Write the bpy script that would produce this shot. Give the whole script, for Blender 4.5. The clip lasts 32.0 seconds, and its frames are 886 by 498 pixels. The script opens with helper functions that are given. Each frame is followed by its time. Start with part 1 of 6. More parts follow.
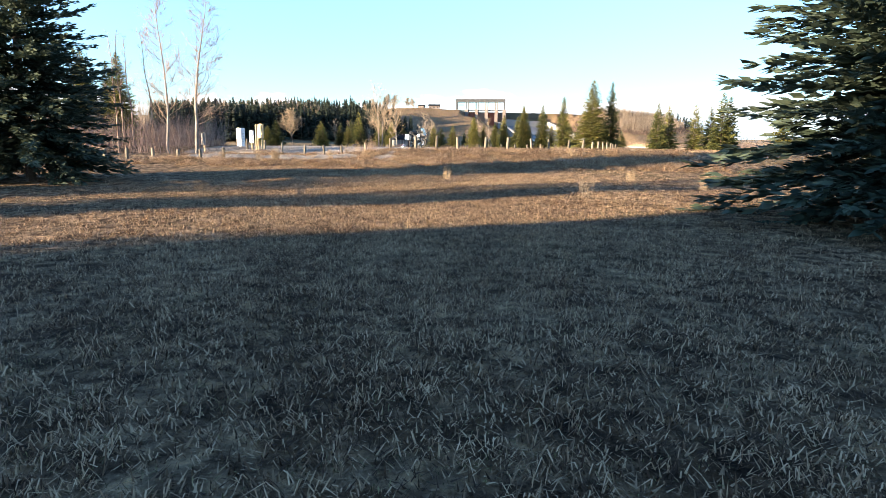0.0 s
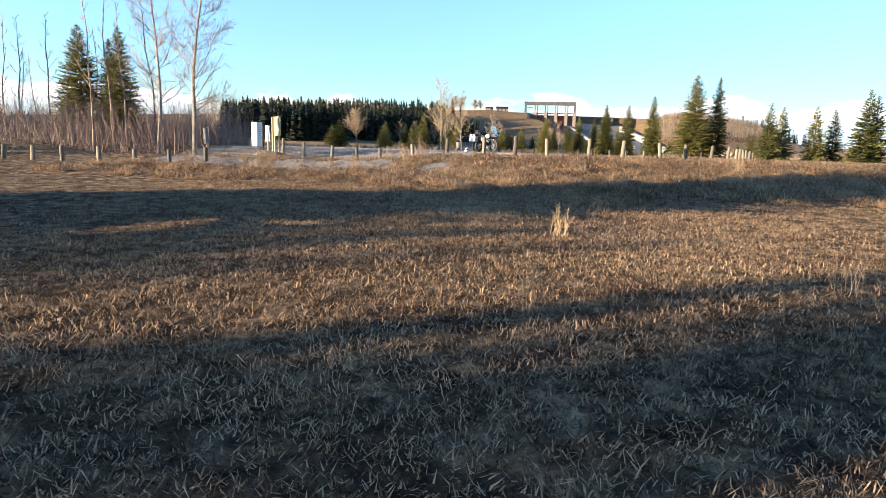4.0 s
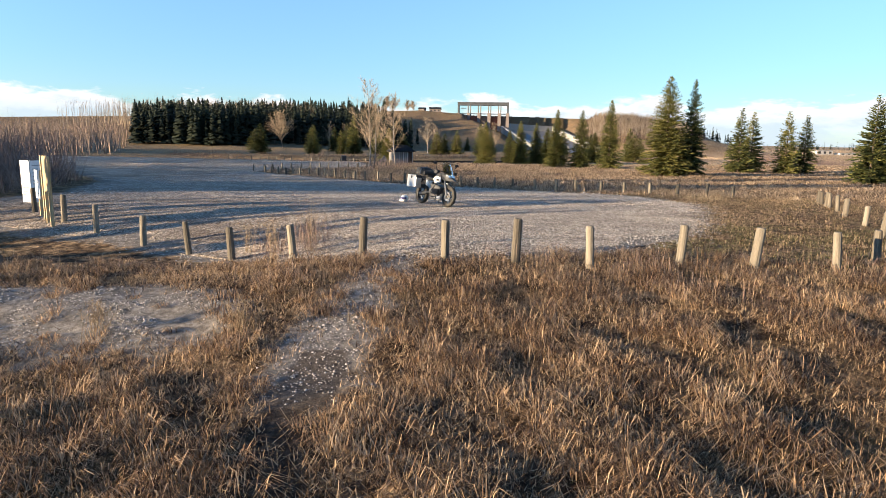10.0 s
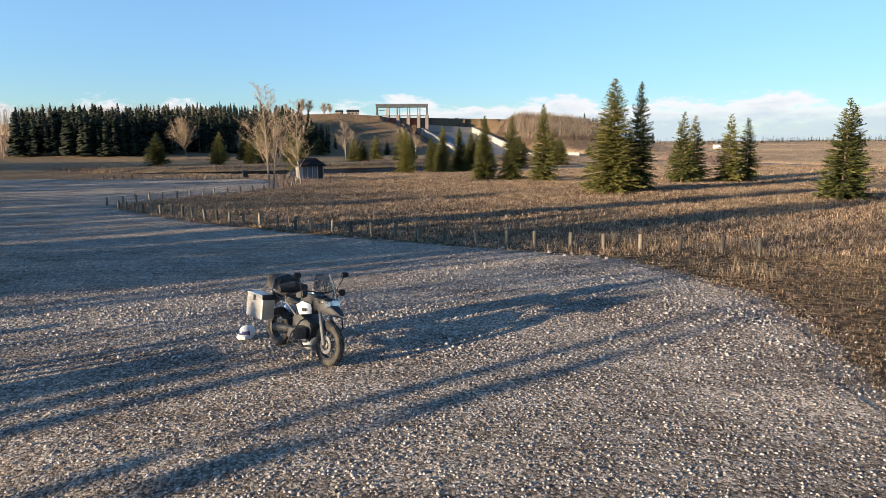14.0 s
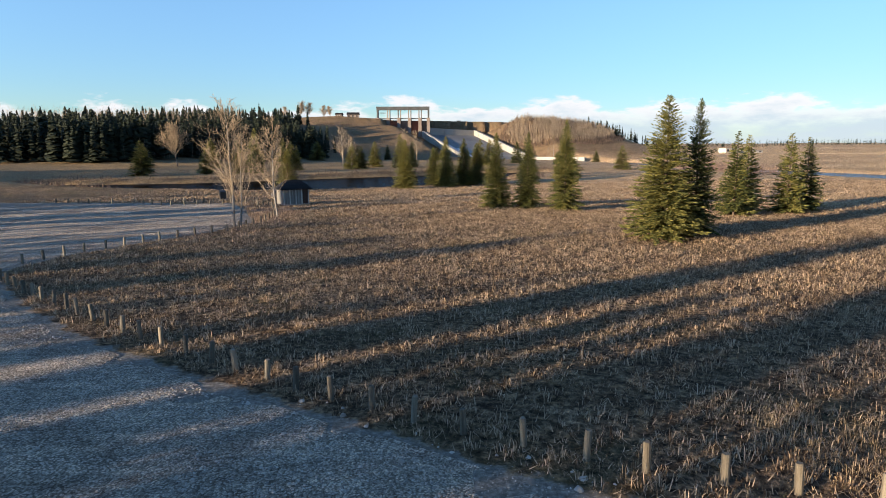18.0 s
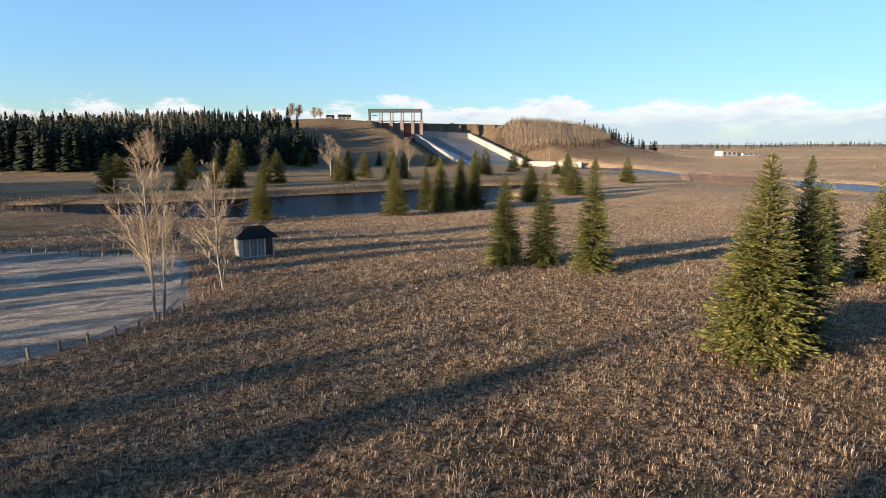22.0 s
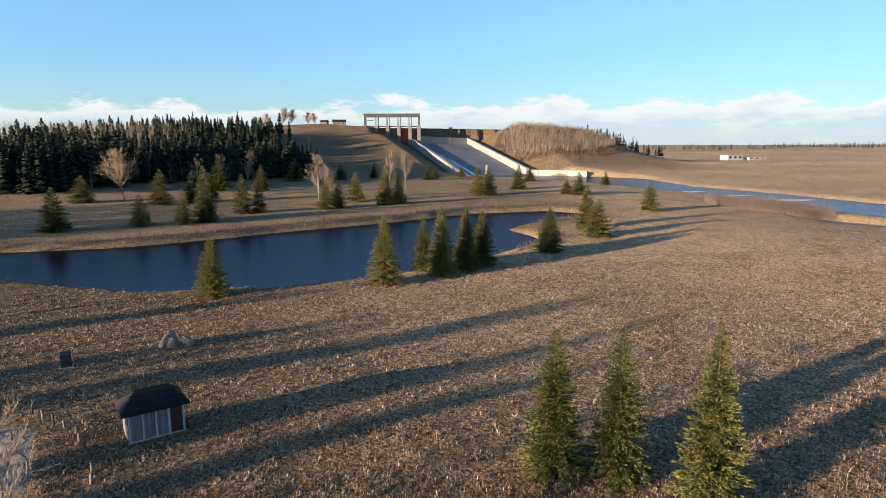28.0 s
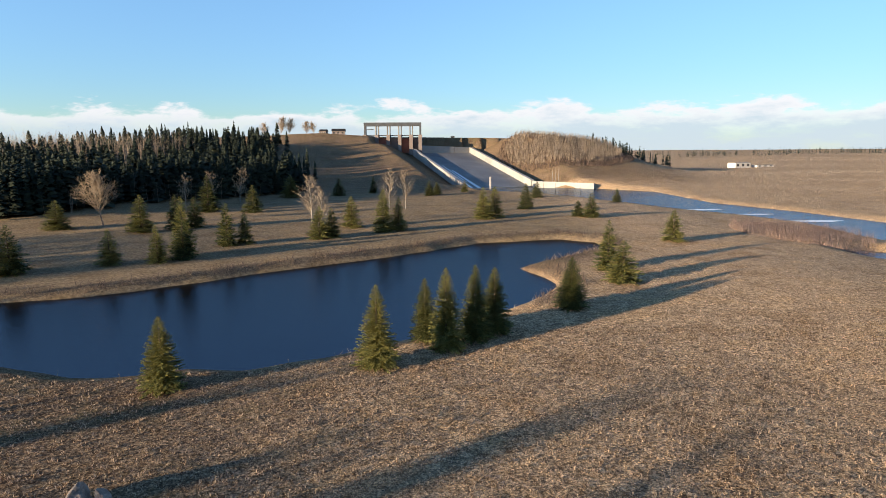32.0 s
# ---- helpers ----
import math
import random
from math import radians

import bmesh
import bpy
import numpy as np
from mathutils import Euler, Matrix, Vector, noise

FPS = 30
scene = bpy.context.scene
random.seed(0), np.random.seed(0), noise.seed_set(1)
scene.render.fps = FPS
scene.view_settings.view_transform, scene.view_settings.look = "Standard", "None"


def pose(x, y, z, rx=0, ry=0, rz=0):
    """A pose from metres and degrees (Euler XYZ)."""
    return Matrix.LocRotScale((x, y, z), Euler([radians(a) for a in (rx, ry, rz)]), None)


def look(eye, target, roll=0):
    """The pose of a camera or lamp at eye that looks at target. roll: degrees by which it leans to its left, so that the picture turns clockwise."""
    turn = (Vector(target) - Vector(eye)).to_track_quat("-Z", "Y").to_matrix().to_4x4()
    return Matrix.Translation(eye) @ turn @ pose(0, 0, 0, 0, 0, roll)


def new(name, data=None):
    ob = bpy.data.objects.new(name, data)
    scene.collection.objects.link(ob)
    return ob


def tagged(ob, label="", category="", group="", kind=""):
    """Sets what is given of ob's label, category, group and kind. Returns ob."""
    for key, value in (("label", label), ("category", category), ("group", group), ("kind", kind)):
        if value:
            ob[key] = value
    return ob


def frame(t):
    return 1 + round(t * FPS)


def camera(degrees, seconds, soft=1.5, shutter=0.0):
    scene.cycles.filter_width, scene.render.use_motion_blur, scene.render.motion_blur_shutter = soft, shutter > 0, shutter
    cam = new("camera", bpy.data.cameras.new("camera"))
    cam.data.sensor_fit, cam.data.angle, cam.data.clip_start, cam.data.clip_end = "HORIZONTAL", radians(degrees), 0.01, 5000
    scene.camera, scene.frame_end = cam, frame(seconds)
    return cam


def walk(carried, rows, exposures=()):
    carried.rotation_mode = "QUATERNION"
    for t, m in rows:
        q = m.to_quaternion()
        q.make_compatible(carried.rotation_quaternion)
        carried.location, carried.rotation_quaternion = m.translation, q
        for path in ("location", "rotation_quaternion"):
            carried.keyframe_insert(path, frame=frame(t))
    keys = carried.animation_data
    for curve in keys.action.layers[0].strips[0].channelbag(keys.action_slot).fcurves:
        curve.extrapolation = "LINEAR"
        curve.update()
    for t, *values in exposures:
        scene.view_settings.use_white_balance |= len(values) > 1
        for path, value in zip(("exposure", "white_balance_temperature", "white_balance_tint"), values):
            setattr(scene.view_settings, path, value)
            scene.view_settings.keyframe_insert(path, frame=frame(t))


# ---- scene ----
cam = camera(72.0, 32.0, soft=0.8)
ROWS = [  # seconds, x, y, z, yaw to the left, pitch, roll
    (0, 0.01, 0.02, 0.37, 7.55, -9.82, 0.56), (0.5, -0.21, 1.84, 0.31, 7.63, -9.73, 0.57), (1, -0.37, 3.62, 0.31, 7.75, -9.70, 0.55),
    (1.5, -0.51, 5.28, 0.33, 7.87, -9.69, 0.62), (2, -0.74, 6.78, 0.35, 8.91, -9.69, 0.82), (2.5, -1.10, 8.11, 0.39, 11.08, -9.76, 1.15),
    (3, -1.57, 9.41, 0.40, 12.72, -9.76, 1.44), (3.5, -1.96, 10.63, 0.38, 13.25, -9.73, 1.59), (5.5, -2.61, 15.18, 0.61, 13.78, -9.61, 1.62),
    (6, -2.86, 16.34, 0.74, 13.71, -9.61, 1.63), (6.5, -3.17, 17.48, 0.87, 13.70, -9.58, 1.64), (7, -3.50, 18.55, 1.02, 13.84, -9.58, 1.69),
    (7.5, -3.82, 19.63, 1.18, 13.69, -9.56, 1.65), (8, -4.11, 20.76, 1.37, 13.58, -9.53, 1.59), (8.5, -4.39, 21.95, 1.58, 13.43, -9.51, 1.55),
    (9, -4.67, 23.25, 1.78, 12.26, -9.53, 1.44), (9.5, -4.92, 24.60, 1.92, 9.75, -9.57, 1.28), (10, -5.23, 26.01, 2.07, 7.42, -9.56, 1.07),
    (10.5, -5.47, 27.45, 2.26, 4.87, -9.53, 0.76), (11, -5.68, 28.79, 2.49, 2.71, -9.51, 0.43), (11.5, -5.82, 30.09, 2.71, 1.14, -9.52, 0.13),
    (12, -5.87, 31.32, 2.93, 0.53, -9.50, -0.13), (12.5, -5.88, 32.65, 3.15, 0.28, -9.54, -0.23), (13, -5.83, 34.07, 3.24, 0.26, -9.45, -0.21),
    (13.5, -5.86, 35.62, 3.37, 0.27, -9.39, -0.22), (14, -5.84, 37.12, 3.55, 0.29, -9.41, -0.27), (14.5, -5.82, 38.63, 3.82, 0.32, -9.39, -0.31),
    (16.5, -5.94, 44.82, 4.82, 0.48, -9.27, -0.21), (17, -6.04, 46.40, 5.12, 0.48, -9.29, -0.17), (17.5, -6.14, 48.03, 5.49, 0.45, -9.27, -0.15),
    (18, -6.23, 49.72, 5.92, 0.40, -9.29, -0.15), (18.5, -6.32, 51.45, 6.39, 0.28, -9.32, -0.13), (19, -6.39, 53.25, 6.88, 0.09, -9.31, -0.00),
    (19.5, -6.42, 55.07, 7.43, -0.02, -9.31, 0.16), (20, -6.46, 56.93, 7.96, -0.07, -9.24, 0.29), (20.5, -6.50, 58.80, 8.49, -0.25, -9.28, 0.31),
    (21, -6.52, 60.69, 8.99, -0.22, -9.30, 0.23), (21.5, -6.53, 62.56, 9.47, -0.25, -9.34, 0.11), (22, -6.52, 64.42, 9.94, -0.26, -9.34, -0.04),
    (22.5, -6.52, 66.25, 10.41, -0.43, -9.33, -0.20), (23, -6.54, 68.07, 10.93, -0.46, -9.29, -0.32), (23.5, -6.61, 69.90, 11.50, -0.35, -9.28, -0.38),
    (24, -6.69, 71.75, 12.12, -0.31, -9.25, -0.41), (24.5, -6.75, 73.62, 12.76, -0.11, -9.29, -0.41), (25, -6.79, 75.53, 13.41, -0.04, -9.33, -0.33),
    (25.5, -6.82, 77.48, 14.06, 0.09, -9.36, -0.15), (27.5, -6.89, 86.48, 16.70, -0.41, -9.45, -0.17), (28, -6.93, 88.62, 17.41, -0.43, -9.44, -0.19),
    (28.5, -6.94, 90.76, 18.15, -0.31, -9.38, -0.19), (29, -6.91, 92.90, 18.90, -0.27, -9.29, -0.16), (29.5, -6.86, 95.05, 19.64, -0.26, -9.21, -0.12),
    (30, -6.84, 97.19, 20.35, -0.22, -9.13, -0.12), (30.5, -6.87, 99.31, 21.04, -0.17, -9.10, -0.22), (31, -6.95, 101.41, 21.71, -0.12, -9.07, -0.32),
    (31.5, -7.07, 103.50, 22.38, -0.19, -9.05, -0.37), (32, -7.20, 105.58, 23.05, -0.27, -9.07, -0.33),
]


def aim(x, y, z, yaw, pitch, roll):
    a, b = radians(yaw), radians(pitch)
    ahead = Vector((-math.sin(a) * math.cos(b), math.cos(a) * math.cos(b), math.sin(b)))
    return look((x, y, z), Vector((x, y, z)) + ahead, roll)


walk(cam, [(t, aim(*row)) for t, *row in ROWS], [(0, 2.55), (1.5, 2.25), (3, 2.15), (6, 2.1), (9, 1.9), (12, 1.5), (20, 1.55), (32, 1.5)])

# ---- sky, sun ----
SUN_TURN, SUN_RISE = 34.0, 8.5  # the way the shadows run, from +x towards +y; height of the sun
world = bpy.data.worlds.new("sky")
scene.world = world
world.use_nodes = True
wn, wl = world.node_tree.nodes, world.node_tree.links
wn.clear()
w_out, w_bg, w_sky = wn.new("ShaderNodeOutputWorld"), wn.new("ShaderNodeBackground"), wn.new("ShaderNodeTexSky")
w_sky.sky_type, w_sky.sun_disc = "NISHITA", False
w_sky.sun_elevation = radians(SUN_RISE)
w_sky.sun_rotation = math.atan2(-math.cos(radians(SUN_TURN)), -math.sin(radians(SUN_TURN)))
w_sky.air_density, w_sky.dust_density, w_sky.ozone_density = 1.0, 0.0, 2.4
w_bg.inputs["Strength"].default_value = 0.097
# a low bank of white cloud along the far horizon
w_co = wn.new("ShaderNodeTexCoord")
w_sep = wn.new("ShaderNodeSeparateXYZ")
wl.new(w_co.outputs["Generated"], w_sep.inputs[0])
w_map = wn.new("ShaderNodeMapping")
w_map.inputs["Scale"].default_value = (1.0, 1.0, 3.2)
wl.new(w_co.outputs["Generated"], w_map.inputs[0])
w_noise = wn.new("ShaderNodeTexNoise")
w_noise.inputs["Scale"].default_value, w_noise.inputs["Detail"].default_value, w_noise.inputs["Roughness"].default_value = 7.0, 8.0, 0.62
wl.new(w_map.outputs[0], w_noise.inputs["Vector"])


def w_math(op, a, b):
    n = wn.new("ShaderNodeMath")
    n.operation = op
    for i, v in enumerate((a, b)):
        if isinstance(v, (int, float)):
            n.inputs[i].default_value = v
        else:
            wl.new(v, n.inputs[i])
    return n.outputs[0]


def w_range(v, a, b, c, d):
    n = wn.new("ShaderNodeMapRange")
    n.interpolation_type = "SMOOTHSTEP"
    wl.new(v, n.inputs[0])
    for i, k in enumerate((a, b, c, d)):
        n.inputs[i + 1].default_value = k
    return n.outputs[0]


# where the cloud tops end, higher or lower with the noise
w_top = w_math("ADD", w_sep.outputs["Z"], w_math("MULTIPLY", w_math("SUBTRACT", w_noise.outputs["Fac"], 0.5), -0.13))
w_cloud = w_math("MULTIPLY", w_range(w_top, 0.070, 0.056, 0.0, 1.0), w_range(w_noise.outputs["Fac"], 0.34, 0.56, 0.45, 0.92))
w_mix = wn.new("ShaderNodeMix")
w_mix.data_type = "RGBA"
wl.new(w_cloud, w_mix.inputs["Factor"])
w_tint = wn.new("ShaderNodeMix")
w_tint.data_type, w_tint.blend_type = "RGBA", "MULTIPLY"
w_tint.inputs["Factor"].default_value, w_tint.inputs["B"].default_value = 1.0, (0.82, 0.935, 1.10, 1)
wl.new(w_sky.outputs[0], w_tint.inputs["A"])
w_low = wn.new("ShaderNodeMix")
w_low.data_type, w_low.blend_type = "RGBA", "MIX"
w_low.inputs["A"].default_value, w_low.inputs["B"].default_value = (0.62, 0.68, 0.78, 1), (1, 1, 1, 1)
wl.new(w_range(w_sep.outputs["Z"], 0.0, 0.30, 0.0, 1.0), w_low.inputs["Factor"])
w_dim = wn.new("ShaderNodeMix")
w_dim.data_type, w_dim.blend_type = "RGBA", "MULTIPLY"
w_dim.inputs["Factor"].default_value = 1.0
wl.new(w_tint.outputs["Result"], w_dim.inputs["A"])
wl.new(w_low.outputs["Result"], w_dim.inputs["B"])
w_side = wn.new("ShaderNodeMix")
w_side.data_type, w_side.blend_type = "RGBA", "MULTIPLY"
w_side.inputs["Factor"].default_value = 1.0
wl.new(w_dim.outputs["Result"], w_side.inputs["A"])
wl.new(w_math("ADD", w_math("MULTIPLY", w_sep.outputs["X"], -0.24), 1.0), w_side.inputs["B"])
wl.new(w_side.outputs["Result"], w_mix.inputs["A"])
w_puff = wn.new("ShaderNodeMix")  # grey-blue under-sides, warm white tops
w_puff.data_type = "RGBA"
w_puff.inputs["A"].default_value, w_puff.inputs["B"].default_value = (2.35, 2.75, 3.1, 1), (3.6, 3.5, 3.6, 1)
wl.new(w_range(w_top, 0.028, 0.060, 0.0, 1.0), w_puff.inputs["Factor"])
wl.new(w_puff.outputs["Result"], w_mix.inputs["B"])
wl.new(w_mix.outputs["Result"], w_bg.inputs["Color"])
wl.new(w_bg.outputs[0], w_out.inputs[0])

sun = new("sun", bpy.data.lights.new("sun", "SUN"))
sun.data.energy, sun.data.angle, sun.data.color = 5.0, radians(0.5), (1.0, 0.79, 0.54)
_a, _b = radians(SUN_TURN), radians(SUN_RISE)
sun.matrix_world = look((0, 0, 80), Vector((0, 0, 80)) + Vector((math.cos(_a) * math.cos(_b), math.sin(_a) * math.cos(_b), -math.sin(_b))))

# ---- materials ----


def material(name, tones, rough=0.8, scale=1.0, fine=12.0, bump=0.0, metal=0.0, island=0.0, by_object=0.0, spec=0.3, stretch=(1, 1, 1), thin=0.0):
    """Two scales of noise run through the tones; island and by_object: how far pieces differ; thin: light let through."""
    m = bpy.data.materials.new(name)
    m.use_nodes = True
    n, l = m.node_tree.nodes, m.node_tree.links
    p = n["Principled BSDF"]
    p.inputs["Roughness"].default_value, p.inputs["Metallic"].default_value = rough, metal
    p.inputs["Specular IOR Level"].default_value = spec
    co, mp = n.new("ShaderNodeTexCoord"), n.new("ShaderNodeMapping")
    mp.inputs["Scale"].default_value = stretch
    l.new(co.outputs["Object"], mp.inputs[0])
    big, small = n.new("ShaderNodeTexNoise"), n.new("ShaderNodeTexNoise")
    for t, s, d in ((big, scale, 3), (small, fine, 4)):
        t.inputs["Scale"].default_value, t.inputs["Detail"].default_value = s, d
        l.new(mp.outputs[0], t.inputs["Vector"])
    add = n.new("ShaderNodeMath")
    add.operation = "MULTIPLY_ADD"
    l.new(small.outputs["Fac"], add.inputs[0])
    add.inputs[1].default_value = 0.45
    half = n.new("ShaderNodeMath")
    half.operation = "MULTIPLY_ADD"
    l.new(big.outputs["Fac"], half.inputs[0])
    half.inputs[1].default_value, half.inputs[2].default_value = 0.75, -0.1
    l.new(half.outputs[0], add.inputs[2])
    value = add.outputs[0]
    for source, amount in (("island", island), ("object", by_object)):
        if amount:
            r = n.new("ShaderNodeNewGeometry").outputs["Random Per Island"] if source == "island" else n.new("ShaderNodeObjectInfo").outputs["Random"]
            k = n.new("ShaderNodeMath")
            k.operation = "MULTIPLY_ADD"
            l.new(r, k.inputs[0])
            k.inputs[1].default_value = amount
            c = n.new("ShaderNodeMath")
            c.operation = "SUBTRACT"
            l.new(value, c.inputs[0])
            c.inputs[1].default_value = amount / 2
            l.new(c.outputs[0], k.inputs[2])
            value = k.outputs[0]
    ramp = n.new("ShaderNodeValToRGB")
    el = ramp.color_ramp.elements
    while len(el) < len(tones):
        el.new(0.5)
    for i, tone in enumerate(tones):
        el[i].position = 0.25 + 0.5 * i / max(1, len(tones) - 1)
        el[i].color = (*tone, 1)
    l.new(value, ramp.inputs[0])
    l.new(ramp.outputs[0], p.inputs["Base Color"])
    if bump:
        b = n.new("ShaderNodeBump")
        b.inputs["Strength"].default_value, b.inputs["Distance"].default_value = 1.0, bump
        l.new(add.outputs[0], b.inputs["Height"])
        l.new(b.outputs[0], p.inputs["Normal"])
    if thin:
        tr, mx = n.new("ShaderNodeBsdfTranslucent"), n.new("ShaderNodeMixShader")
        l.new(ramp.outputs[0], tr.inputs[0])
        mx.inputs[0].default_value = thin
        l.new(p.outputs[0], mx.inputs[1])
        l.new(tr.outputs[0], mx.inputs[2])
        l.new(mx.outputs[0], n["Material Output"].inputs[0])
    return m


